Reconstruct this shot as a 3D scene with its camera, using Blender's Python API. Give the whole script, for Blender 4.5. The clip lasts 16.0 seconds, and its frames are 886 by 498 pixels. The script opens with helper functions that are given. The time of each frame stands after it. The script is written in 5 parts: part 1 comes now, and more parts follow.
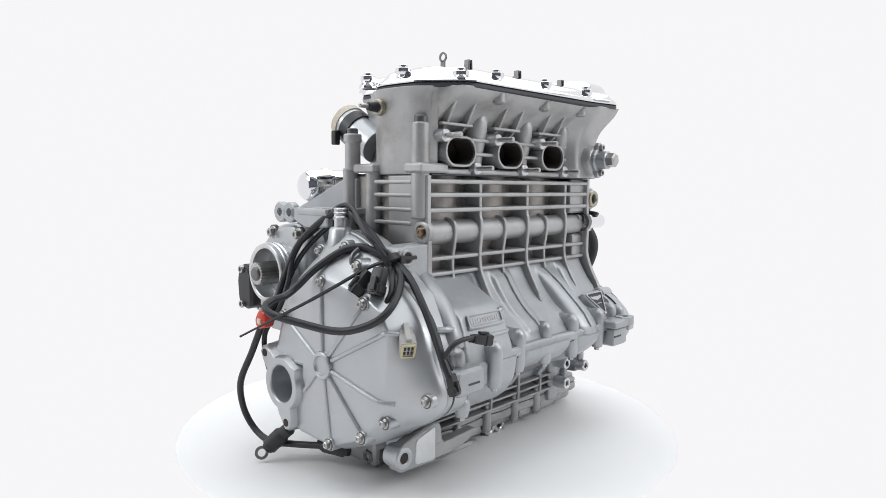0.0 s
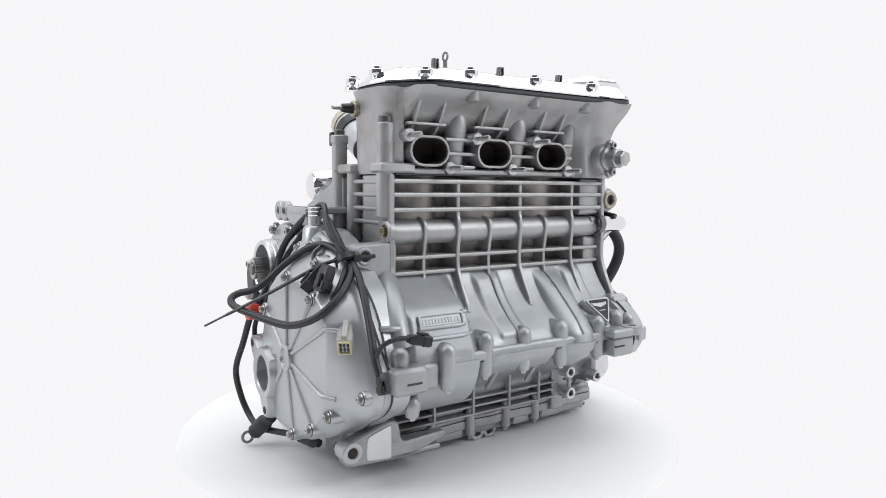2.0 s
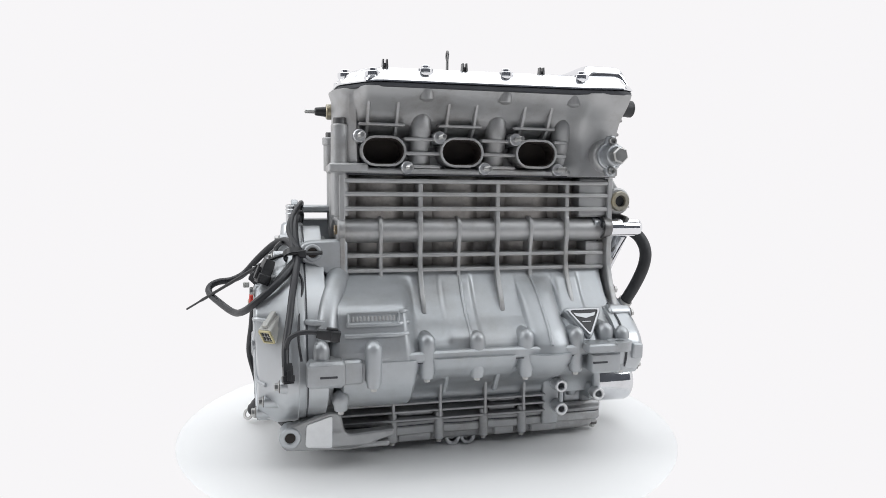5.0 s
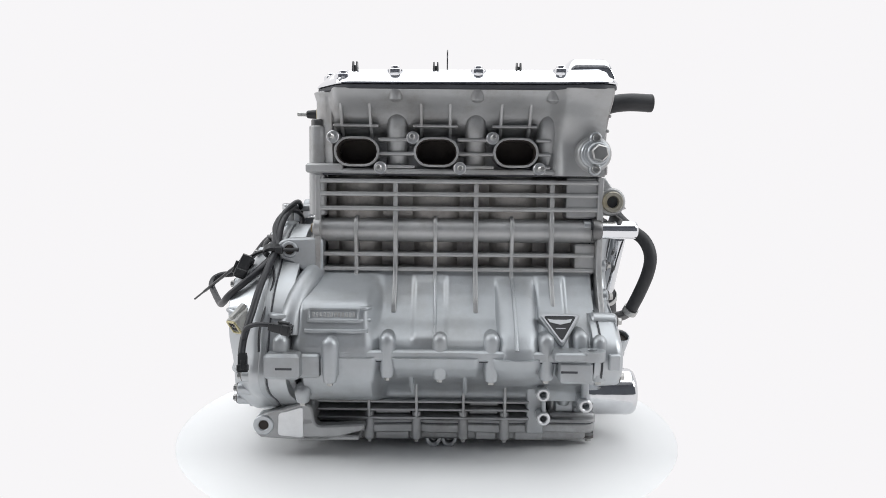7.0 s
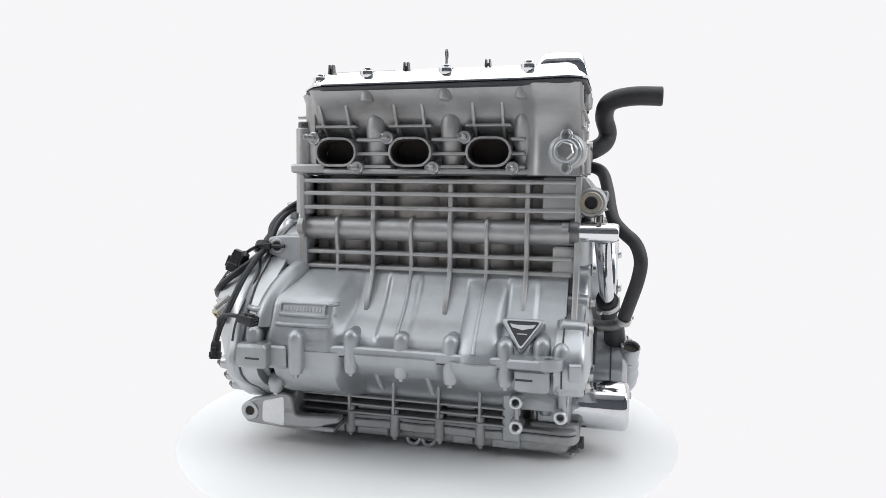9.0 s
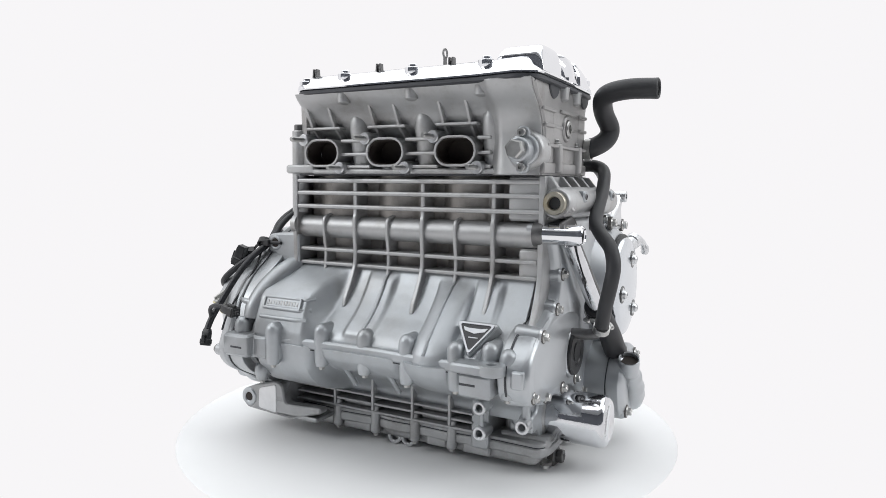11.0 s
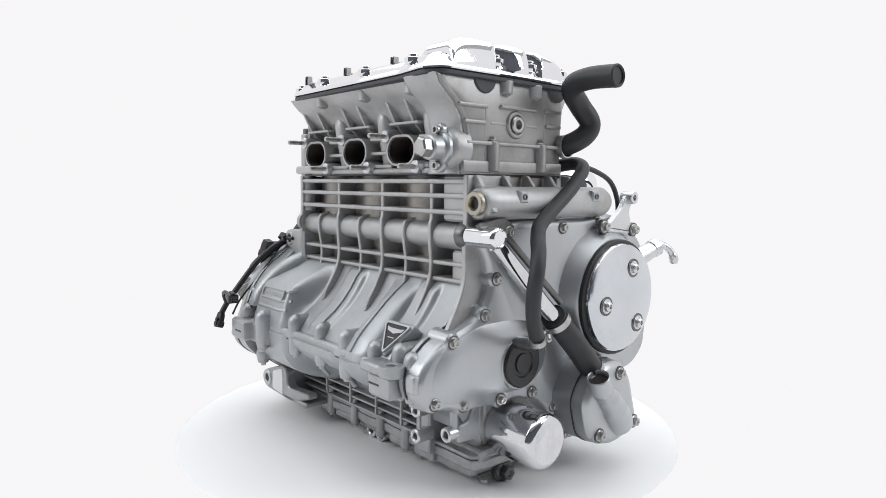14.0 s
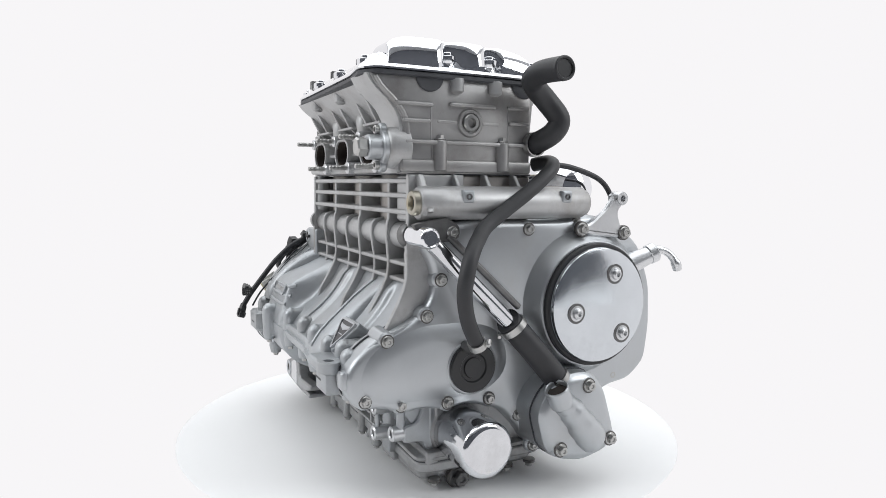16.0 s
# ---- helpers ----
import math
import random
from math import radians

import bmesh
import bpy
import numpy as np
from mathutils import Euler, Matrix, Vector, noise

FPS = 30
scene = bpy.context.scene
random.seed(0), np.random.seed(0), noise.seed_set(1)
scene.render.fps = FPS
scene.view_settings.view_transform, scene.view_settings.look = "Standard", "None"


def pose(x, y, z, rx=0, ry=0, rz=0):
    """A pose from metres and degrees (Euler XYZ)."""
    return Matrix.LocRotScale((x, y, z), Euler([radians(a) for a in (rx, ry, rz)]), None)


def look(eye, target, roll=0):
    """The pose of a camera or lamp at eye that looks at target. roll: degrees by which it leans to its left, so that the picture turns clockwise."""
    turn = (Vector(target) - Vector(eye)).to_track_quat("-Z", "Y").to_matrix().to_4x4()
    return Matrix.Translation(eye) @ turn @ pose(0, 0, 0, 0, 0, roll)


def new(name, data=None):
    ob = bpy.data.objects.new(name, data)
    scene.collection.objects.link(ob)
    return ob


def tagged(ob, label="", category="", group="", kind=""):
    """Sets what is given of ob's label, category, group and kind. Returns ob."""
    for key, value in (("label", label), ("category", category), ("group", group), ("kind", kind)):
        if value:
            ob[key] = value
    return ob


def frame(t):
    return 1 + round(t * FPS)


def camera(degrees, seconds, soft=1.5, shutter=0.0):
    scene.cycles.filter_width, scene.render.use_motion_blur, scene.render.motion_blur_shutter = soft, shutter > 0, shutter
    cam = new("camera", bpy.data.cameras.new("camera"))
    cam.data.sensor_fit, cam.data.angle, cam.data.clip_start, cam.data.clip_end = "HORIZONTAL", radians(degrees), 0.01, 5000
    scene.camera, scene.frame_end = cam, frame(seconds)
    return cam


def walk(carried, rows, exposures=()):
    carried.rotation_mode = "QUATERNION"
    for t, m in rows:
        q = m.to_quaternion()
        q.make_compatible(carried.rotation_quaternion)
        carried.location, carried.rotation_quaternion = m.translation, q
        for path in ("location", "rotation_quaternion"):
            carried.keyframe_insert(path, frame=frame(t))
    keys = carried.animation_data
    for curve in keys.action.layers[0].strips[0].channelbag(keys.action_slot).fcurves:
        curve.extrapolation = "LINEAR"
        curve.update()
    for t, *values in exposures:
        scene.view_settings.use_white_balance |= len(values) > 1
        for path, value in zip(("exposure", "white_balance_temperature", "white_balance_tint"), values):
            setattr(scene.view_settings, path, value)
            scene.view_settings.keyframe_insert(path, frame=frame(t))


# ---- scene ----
# The engine is laid out in its own units of 0.68 m: x along the crankshaft, y to the rear, z up from the deck joint's datum.
S = 0.68
Z0 = 0.123

# ---- camera ----
cam = camera(67.13, 16.0, soft=0.6)
EYE = Vector((0.0293 * S, -1.5 * S, (0.4125 + Z0) * S))
PITCH = radians(5.454)
VIEW = look(EYE, EYE + Vector((0, math.cos(PITCH), -math.sin(PITCH))), 0.558)
walk(cam, [(0, VIEW), (16, VIEW)])

# ---- light ----
world = bpy.data.worlds.new("studio_air")
scene.world = world
world.use_nodes = True
world.node_tree.nodes["Background"].inputs[0].default_value = (0.9, 0.92, 0.95, 1)
world.node_tree.nodes["Background"].inputs[1].default_value = 0.2


def softbox(name, eye, target, w, h, watts, colour=(1, 1, 1)):
    data = bpy.data.lights.new(name, "AREA")
    data.shape, data.size, data.size_y, data.energy, data.color = "RECTANGLE", w, h, watts, colour
    ob = new(name, data)
    ob.matrix_world = look(eye, target)
    return ob


softbox("overhead_softbox", (0, 0.6, 2.4), (0, 0.6, 0), 4.0, 3.8, 70, (0.965, 0.985, 1.0))
# two unseen fill lamps, added to brighten the engine's front
for side in (-1, 1):
    softbox("front_fill_lamp", (1.9 * side, -0.75, 1.45), (0, 0, 0.2), 0.8, 0.8, 14.0, (0.965, 0.985, 1.0))
scene.view_settings.exposure = 0.0


# ---- materials ----
def node(mat, kind, **values):
    n = mat.node_tree.nodes.new(kind)
    for k, v in values.items():
        n.inputs[k.replace("_", " ")].default_value = v
    return n


def material(name, colour, rough=0.5, metal=0.0, grain=0.0, grain_scale=900.0, vary=0.08, vary_scale=14.0, soften=0.0, coat=0.0,
             stain=None, stain_amount=0.0, stain_scale=9.0, rough_vary=0.1):
    mat = bpy.data.materials.new(name)
    mat.use_nodes = True
    links = mat.node_tree.links.new
    bsdf = mat.node_tree.nodes["Principled BSDF"]
    bsdf.inputs["Metallic"].default_value = metal
    bsdf.inputs["Coat Weight"].default_value = coat
    where = node(mat, "ShaderNodeTexCoord")
    cloud = node(mat, "ShaderNodeTexNoise", Scale=vary_scale, Detail=6.0, Roughness=0.62)
    fine = node(mat, "ShaderNodeTexNoise", Scale=grain_scale, Detail=2.0)
    for n in (cloud, fine):
        links(where.outputs["Object"], n.inputs["Vector"])
    tone = node(mat, "ShaderNodeMapRange")
    tone.inputs["From Min"].default_value, tone.inputs["From Max"].default_value = 0.3, 0.7
    tone.inputs["To Min"].default_value, tone.inputs["To Max"].default_value = 1 - vary, 1 + vary
    links(cloud.outputs["Fac"], tone.inputs["Value"])
    base = node(mat, "ShaderNodeVectorMath")
    base.operation = "SCALE"
    base.inputs[0].default_value = colour
    links(tone.outputs[0], base.inputs["Scale"])
    last = base.outputs[0]
    if stain:
        blot = node(mat, "ShaderNodeTexNoise", Scale=stain_scale, Detail=8.0, Roughness=0.7)
        links(where.outputs["Object"], blot.inputs["Vector"])
        ramp = node(mat, "ShaderNodeMapRange")
        ramp.inputs["From Min"].default_value, ramp.inputs["From Max"].default_value = 0.5, 0.72
        ramp.inputs["To Max"].default_value = stain_amount
        links(blot.outputs["Fac"], ramp.inputs["Value"])
        mix = node(mat, "ShaderNodeMix")
        mix.data_type = "RGBA"
        mix.inputs[7].default_value = (*stain, 1)
        links(ramp.outputs[0], mix.inputs[0])
        links(last, mix.inputs[6])
        last = mix.outputs[2]
    links(last, bsdf.inputs["Base Color"])
    gloss = node(mat, "ShaderNodeMapRange")
    gloss.inputs["From Min"].default_value, gloss.inputs["From Max"].default_value = 0.3, 0.7
    gloss.inputs["To Min"].default_value, gloss.inputs["To Max"].default_value = rough * (1 - rough_vary), rough * (1 + rough_vary)
    links(cloud.outputs["Fac"], gloss.inputs["Value"])
    links(gloss.outputs[0], bsdf.inputs["Roughness"])
    normal = None
    if soften:
        round_off = node(mat, "ShaderNodeBevel", Radius=soften)
        round_off.samples = 4
        normal = round_off.outputs[0]
    if grain:
        bump = node(mat, "ShaderNodeBump", Strength=grain, Distance=0.0004)
        links(fine.outputs["Fac"], bump.inputs["Height"])
        if normal:
            links(normal, bump.inputs["Normal"])
        normal = bump.outputs[0]
    if normal:
        links(normal, bsdf.inputs["Normal"])
    return mat


CAST = material("silver_painted_casting", (0.445, 0.467, 0.485), 0.44, 0.66, 0.35, 1100, 0.10, 12, 0.0018, stain=(0.20, 0.17, 0.14), stain_amount=0.30)
HEAD = material("heat_toned_silver_casting", (0.46, 0.465, 0.467), 0.45, 0.66, 0.35, 1100, 0.12, 14, 0.0018, stain=(0.17, 0.13, 0.10), stain_amount=0.45, stain_scale=13)
CYL = material("dusty_silver_barrel", (0.47, 0.445, 0.42), 0.44, 0.55, 0.3, 900, 0.18, 18, 0.0015, stain=(0.10, 0.075, 0.055), stain_amount=0.6, stain_scale=16)
# darker silver that holds both grime and the shade low on the engine
PAN = material("grimy_shaded_silver_pan", (0.38, 0.385, 0.39), 0.42, 0.55, 0.3, 1000, 0.14, 16, 0.0018, stain=(0.11, 0.095, 0.08), stain_amount=0.55, stain_scale=14)
COVER = material("satin_aluminium_cover", (0.49, 0.512, 0.53), 0.36, 0.7, 0.15, 1300, 0.07, 9, 0.002, stain=(0.30, 0.27, 0.24), stain_amount=0.25)
BARE = material("bare_machined_aluminium", (0.66, 0.67, 0.68), 0.34, 0.9, 0.2, 700, 0.1, 30)
CHROME = material("polished_chrome", (0.80, 0.81, 0.83), 0.045, 1.0, 0.0, 600, 0.03, 20, 0.0, rough_vary=0.5)
WORN = material("pitted_chrome", (0.66, 0.67, 0.69), 0.09, 1.0, 0.12, 260, 0.05, 60, 0.0, stain=(0.3, 0.28, 0.26), stain_amount=0.10, stain_scale=40, rough_vary=0.4)
POLISHED = material("worn_polished_aluminium", (0.62, 0.65, 0.68), 0.14, 1.0, 0.08, 300, 0.06, 12, 0.0, stain=(0.42, 0.44, 0.47), stain_amount=0.5, stain_scale=7, rough_vary=0.5)
STEEL = material("zinc_plated_steel", (0.46, 0.46, 0.45), 0.32, 0.95, 0.1, 800, 0.15, 60)
DARKSTEEL = material("darkened_steel", (0.16, 0.16, 0.16), 0.38, 0.8, 0.1, 800, 0.2, 60)
RUBBER = material("black_rubber_hose", (0.028, 0.029, 0.032), 0.52, 0.0, 0.2, 700, 0.2, 30)
PLASTIC = material("black_moulded_plastic", (0.02, 0.021, 0.023), 0.38, 0.0, 0.1, 900, 0.15, 40)
CABLE = material("black_cable_sheath", (0.022, 0.023, 0.027), 0.42, 0.0, 0.15, 500, 0.2, 30)
GASKET = material("dark_grey_gasket", (0.05, 0.053, 0.06), 0.55, 0.0, 0.2, 700, 0.15, 30)
# soot of the exhaust ports, also the painted shade in other holes
SOOT_SHADE = material("port_soot_and_hole_shade", (0.035, 0.028, 0.024), 0.75, 0.1, 0.5, 500, 0.4, 40)
BUSH = material("dulled_bush_metal", (0.42, 0.40, 0.34), 0.4, 0.9, 0.1, 700, 0.15, 50, stain=(0.40, 0.31, 0.14), stain_amount=0.6, stain_scale=40)
BRASS = material("tarnished_brass", (0.36, 0.29, 0.20), 0.36, 0.95, 0.1, 700, 0.2, 50)
RED = material("red_plastic_clip", (0.55, 0.045, 0.03), 0.35, 0.0, 0.05, 700, 0.1, 40)
GREYPLUG = material("grey_plug_plastic", (0.42, 0.42, 0.40), 0.42, 0.0, 0.1, 700, 0.1, 40)
YELLOW = material("yellowed_seal", (0.58, 0.52, 0.30), 0.5, 0.0, 0.1, 700, 0.15, 50)
CREAM = material("cream_rubber_ring", (0.62, 0.57, 0.46), 0.5, 0.0, 0.1, 700, 0.1, 40)
BADGE = material("black_badge_enamel", (0.02, 0.021, 0.025), 0.3, 0.0, 0.0, 700, 0.05, 40)
PALE = material("pale_badge_metal", (0.50, 0.51, 0.53), 0.4, 0.7, 0.0, 700, 0.05, 40)
GRIME_SHADE = material("grime_and_shade_round_screw", (0.13, 0.125, 0.12), 0.6, 0.3, 0.3, 500, 0.35, 60)
ENDCAST = material("dull_stained_casting", (0.365, 0.362, 0.36), 0.40, 0.6, 0.2, 900, 0.16, 17, 0.0018, stain=(0.13, 0.095, 0.07), stain_amount=0.5, stain_scale=11)
FLOOR = material("white_studio_floor", (0.86, 0.867, 0.867), 0.7, 0.0, 0.0, 300, 0.012, 5)
GREYWALL = material("dark_grey_studio_wall", (0.10, 0.105, 0.12), 0.8, 0.0, 0.2, 200, 0.06, 3)
CEIL = material("grey_painted_ceiling", (0.52, 0.53, 0.545), 0.8, 0.0, 0.2, 200, 0.04, 3)
# the sweep's brightness is put in as emission on a black base
GLOW = bpy.data.materials.new("glowing_white_backdrop")
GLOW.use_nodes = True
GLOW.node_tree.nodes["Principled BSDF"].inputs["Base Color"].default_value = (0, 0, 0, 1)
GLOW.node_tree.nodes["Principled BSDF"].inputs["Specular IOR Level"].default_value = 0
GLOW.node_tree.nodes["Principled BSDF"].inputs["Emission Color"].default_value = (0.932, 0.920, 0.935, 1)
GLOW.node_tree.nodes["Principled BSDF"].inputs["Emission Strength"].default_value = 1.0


# ---- mesh helpers ----
def part(name, bm, mat, parent, label="", raw=False, sharp=38):
    """One mesh object under a thing or a part, from a bmesh in engine units."""
    if not raw:
        bm.transform(Matrix.Translation((0, 0, Z0 * S)) @ Matrix.Scale(S, 4))
    bmesh.ops.recalc_face_normals(bm, faces=bm.faces)
    me = bpy.data.meshes.new(name)
    bm.to_mesh(me)
    bm.free()
    me.materials.append(mat)
    me.polygons.foreach_set("use_smooth", [True] * len(me.polygons))
    me.set_sharp_from_angle(angle=radians(sharp))
    ob = new(name, me)
    ob.parent = parent
    if label:
        ob["label"] = label
    return ob


def area2(poly):
    return sum(a[0] * b[1] - b[0] * a[1] for a, b in zip(poly, poly[1:] + poly[:1]))


def inset(poly, d):
    """The outline moved inwards by d."""
    sign = 1 if area2(poly) > 0 else -1
    out = []
    for i, p in enumerate(poly):
        a, b = Vector(poly[i - 1]), Vector(poly[(i + 1) % len(poly)])
        p = Vector(p)
        e1, e2 = (p - a).normalized(), (b - p).normalized()
        n1, n2 = Vector((-e1.y, e1.x)) * sign, Vector((-e2.y, e2.x)) * sign
        m = (n1 + n2)
        m = m.normalized() if m.length > 1e-6 else n1
        out.append(tuple(p + m * min(d / max(m.dot(n1), 0.5), d * 1.6)))
    return out


def rounded(poly, r, steps=4):
    """The outline with its corners rounded off to about the radius r."""
    out = []
    for i, p in enumerate(poly):
        p, a, b = Vector(p), Vector(poly[i - 1]), Vector(poly[(i + 1) % len(poly)])
        q = min(r, (a - p).length * 0.45, (b - p).length * 0.45)
        s, e = p + (a - p).normalized() * q, p + (b - p).normalized() * q
        for k in range(steps + 1):
            u = k / steps
            out.append(tuple(s * (1 - u) ** 2 + p * 2 * u * (1 - u) + e * u * u))
    return out


def spline(pts, steps=6, closed=False):
    """Points along a smooth curve through pts."""
    P = [Vector(p) for p in pts]
    n = len(P)
    out = []
    for i in range(n if closed else n - 1):
        if closed:
            a, b, c, d = P[i - 1], P[i], P[(i + 1) % n], P[(i + 2) % n]
        else:
            a, b, c, d = P[max(i - 1, 0)], P[i], P[i + 1], P[min(i + 2, n - 1)]
        for k in range(steps):
            u = k / steps
            out.append(0.5 * (2 * b + (c - a) * u + (2 * a - 5 * b + 4 * c - d) * u * u + (3 * b - a - 3 * c + d) * u ** 3))
    if not closed:
        out.append(P[-1])
    return out


def place3(axis, a, p):
    return {"x": (a, p[0], p[1]), "y": (p[0], a, p[1]), "z": (p[0], p[1], a)}[axis]


def loft(bm, rings, caps=True, loop=True):
    rows = [[bm.verts.new(p) for p in ring] for ring in rings]
    n = len(rows[0])
    for r, s in zip(rows, rows[1:]):
        for i in range(n if loop else n - 1):
            j = (i + 1) % n
            bm.faces.new((r[i], r[j], s[j], s[i]))
    if caps:
        bm.faces.new(rows[0])
        bm.faces.new(rows[-1])
    return rows


def pillow(bm, poly, axis, levels, caps=True):
    """A solid with the outline poly, stacked along axis at levels of (place, inset)."""
    loft(bm, [[place3(axis, a, p) for p in (inset(poly, d) if d else poly)] for a, d in levels], caps)


def prism(bm, poly, axis, a, b, edge=0.0):
    if edge:
        s = edge if b > a else -edge
        pillow(bm, poly, axis, [(a, edge), (a + s, 0), (b - s, 0), (b, edge)])
    else:
        pillow(bm, poly, axis, [(a, 0), (b, 0)])


def box(bm, x0, x1, y0, y1, z0, z1, r=0.003, axis="y"):
    if axis == "y":
        poly, a, b = [(x0, z0), (x1, z0), (x1, z1), (x0, z1)], y0, y1
    elif axis == "x":
        poly, a, b = [(y0, z0), (y1, z0), (y1, z1), (y0, z1)], x0, x1
    else:
        poly, a, b = [(x0, y0), (x1, y0), (x1, y1), (x0, y1)], z0, z1
    prism(bm, rounded(poly, r, 2) if r else poly, axis, a, b, r * 0.7)


def ring_frame(d):
    d = Vector(d).normalized()
    u = d.orthogonal().normalized()
    return d, u, d.cross(u)


def lathe(bm, c, d, profile, seg=24, caps=True):
    """A turned solid round the line through c along d; profile of (way along, radius)."""
    c = Vector(c)
    d, u, v = ring_frame(d)
    loft(bm, [[c + d * h + (u * math.cos(2 * math.pi * k / seg) + v * math.sin(2 * math.pi * k / seg)) * r for k in range(seg)]
              for h, r in profile], caps)


def rod(bm, a, b, r, r2=None, seg=16, edge=0.002):
    a, b = Vector(a), Vector(b)
    n = (b - a).length
    r2 = r if r2 is None else r2
    e = min(edge, n * 0.3, r * 0.4)
    lathe(bm, a, b - a, [(0, r - e), (e, r), (n - e, r2), (n, r2 - e)], seg)


def sweep(bm, pts, r, seg=10, steps=6, caps=True, radii=None):
    """A round bar along a smooth curve."""
    P = spline(pts, steps)
    t = (P[1] - P[0]).normalized()
    u = t.orthogonal().normalized()
    rings = []
    for i, p in enumerate(P):
        t2 = (P[min(i + 1, len(P) - 1)] - P[max(i - 1, 0)]).normalized()
        u = (u - t2 * u.dot(t2)).normalized()
        v = t2.cross(u)
        q = r if radii is None else radii[min(int(i / (len(P) - 1) * (len(radii) - 1) + 0.5), len(radii) - 1)]
        rings.append([p + (u * math.cos(2 * math.pi * k / seg) + v * math.sin(2 * math.pi * k / seg)) * q for k in range(seg)])
    loft(bm, rings, caps)


def pipe(bm, c, d, n, r_out, r_in, seg=28, edge=0.002):
    """A tube with a wall, open at its far end."""
    lathe(bm, c, d, [(0, r_out), (n - edge, r_out), (n, r_out - edge), (n, r_in + edge), (n - edge, r_in), (0.004, r_in)], seg)


def obround(cx, cz, hw, hh, n=8):
    """An upright-ended slot outline with round ends."""
    out = []
    for s, a0 in ((1, -90), (-1, 90)):
        for k in range(n + 1):
            a = radians(a0 + 180 * k / n)
            out.append((cx + s * (hw - hh) + hh * math.cos(a), cz + hh * math.sin(a)))
    return out


def disc(cx, cz, r, n=24):
    return [(cx + r * math.cos(2 * math.pi * k / n), cz + r * math.sin(2 * math.pi * k / n)) for k in range(n)]


def slab(bm, outer, inner, axis, a, b):
    """A plate with the outline outer and one opening of as many points."""
    rows = [[bm.verts.new(place3(axis, h, p)) for p in ring] for ring, h in ((outer, a), (outer, b), (inner, b), (inner, a))]
    n = len(outer)
    for r, s in zip(rows, rows[1:] + rows[:1]):
        for i in range(n):
            j = (i + 1) % n
            bm.faces.new((r[i], r[j], s[j], s[i]))


BOLTS = {}


def bolt(parent, at, way, size=0.011, kind="hex", mat=None):
    """A screw head under a part: a hexagon with its flange, a socket cap or a domed cap."""
    mat = mat or STEEL
    key = (kind, mat.name)
    if key not in BOLTS:
        bm = bmesh.new()
        if kind == "hex":
            lathe(bm, (0, 0, 0), (0, 0, 1), [(-0.6, 1.42), (0.1, 1.42), (0.14, 1.2), (0.3, 1.05), (0.3, 0.9)], 18)
            lathe(bm, (0, 0, 0.28), (0, 0, 1), [(0, 0.88), (0.72, 0.88), (0.82, 0.76), (0.82, 0.45), (0.62, 0.3)], 6)
        elif kind == "cap":
            lathe(bm, (0, 0, 0), (0, 0, 1), [(-0.6, 1.0), (0.85, 1.0), (1.0, 0.88), (1.0, 0.55), (0.4, 0.5)], 18)
        else:
            lathe(bm, (0, 0, 0), (0, 0, 1), [(-0.3, 1.35), (0.15, 1.35), (0.2, 1.0), (0.7, 0.9), (0.95, 0.6), (0.95, 0.4), (0.6, 0.35)], 20)
        ob = part("bolt", bm, mat, parent, raw=True, sharp=30)
        # dark flange ring: grime and the recess's shade painted together
        if kind == "hex":
            ob.data.materials.append(GRIME_SHADE)
            for face in ob.data.polygons:
                if face.center.z < 0.2 and face.center.xy.length > 0.5:
                    face.material_index = 1
        BOLTS[key] = ob.data
    else:
        ob = new("bolt", BOLTS[key])
        ob.parent = parent
    p = Vector(at) * S + Vector((0, 0, Z0 * S))
    ob.matrix_local = Matrix.Translation(p) @ Vector(way).to_track_quat("Z", "Y").to_matrix().to_4x4() @ Matrix.Scale(size * S, 4)
    return ob


# ---- the studio ----
def studio():
    bm = bmesh.new()
    prism(bm, [(-3.2, -3.2), (3.2, -3.2), (3.2, 3.2), (-3.2, 3.2)], "z", -0.05, 0)
    tagged(part("floor", bm, FLOOR, None, raw=True), "smooth white matt studio floor", "floor", kind="structure")
    # a self-glowing sweep round the standing place, which rises on all sides but the open one
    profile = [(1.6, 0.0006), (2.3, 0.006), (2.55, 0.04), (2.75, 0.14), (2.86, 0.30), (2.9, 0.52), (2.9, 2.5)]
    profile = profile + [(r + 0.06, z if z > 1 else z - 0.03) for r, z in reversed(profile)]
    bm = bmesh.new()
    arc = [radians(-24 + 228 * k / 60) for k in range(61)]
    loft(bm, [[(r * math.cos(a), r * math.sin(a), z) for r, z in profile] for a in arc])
    # its level part glows too and goes all round the standing place
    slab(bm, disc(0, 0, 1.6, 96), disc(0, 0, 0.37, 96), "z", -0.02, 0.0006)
    tagged(part("backdrop", bm, GLOW, None, raw=True), "plain white studio sweep that glows evenly by itself", "backdrop", kind="structure")
    bm = bmesh.new()
    arc = [radians(204 + 132 * k / 40) for k in range(41)]
    poly = [(2.9 * math.cos(a), 2.9 * math.sin(a)) for a in arc] + [(3.0 * math.cos(a), 3.0 * math.sin(a)) for a in reversed(arc)]
    prism(bm, poly, "z", 0.002, 2.5)
    tagged(part("wall_south", bm, GREYWALL, None, raw=True), "plain dark grey wall behind the open side of the set", "wall", kind="structure")
    bm = bmesh.new()
    prism(bm, disc(0, 0, 3.1, 48), "z", 2.502, 2.6)
    tagged(part("ceiling", bm, CEIL, None, raw=True), "plain grey ceiling over the set", "ceiling", kind="structure")


studio()
engine = tagged(new("motorcycle_engine"), "silver three-cylinder motorcycle engine with chrome cover, standing on white floor", "engine")

# ---- the castings ----
PORTS = (-0.138, 0.0145, 0.167)
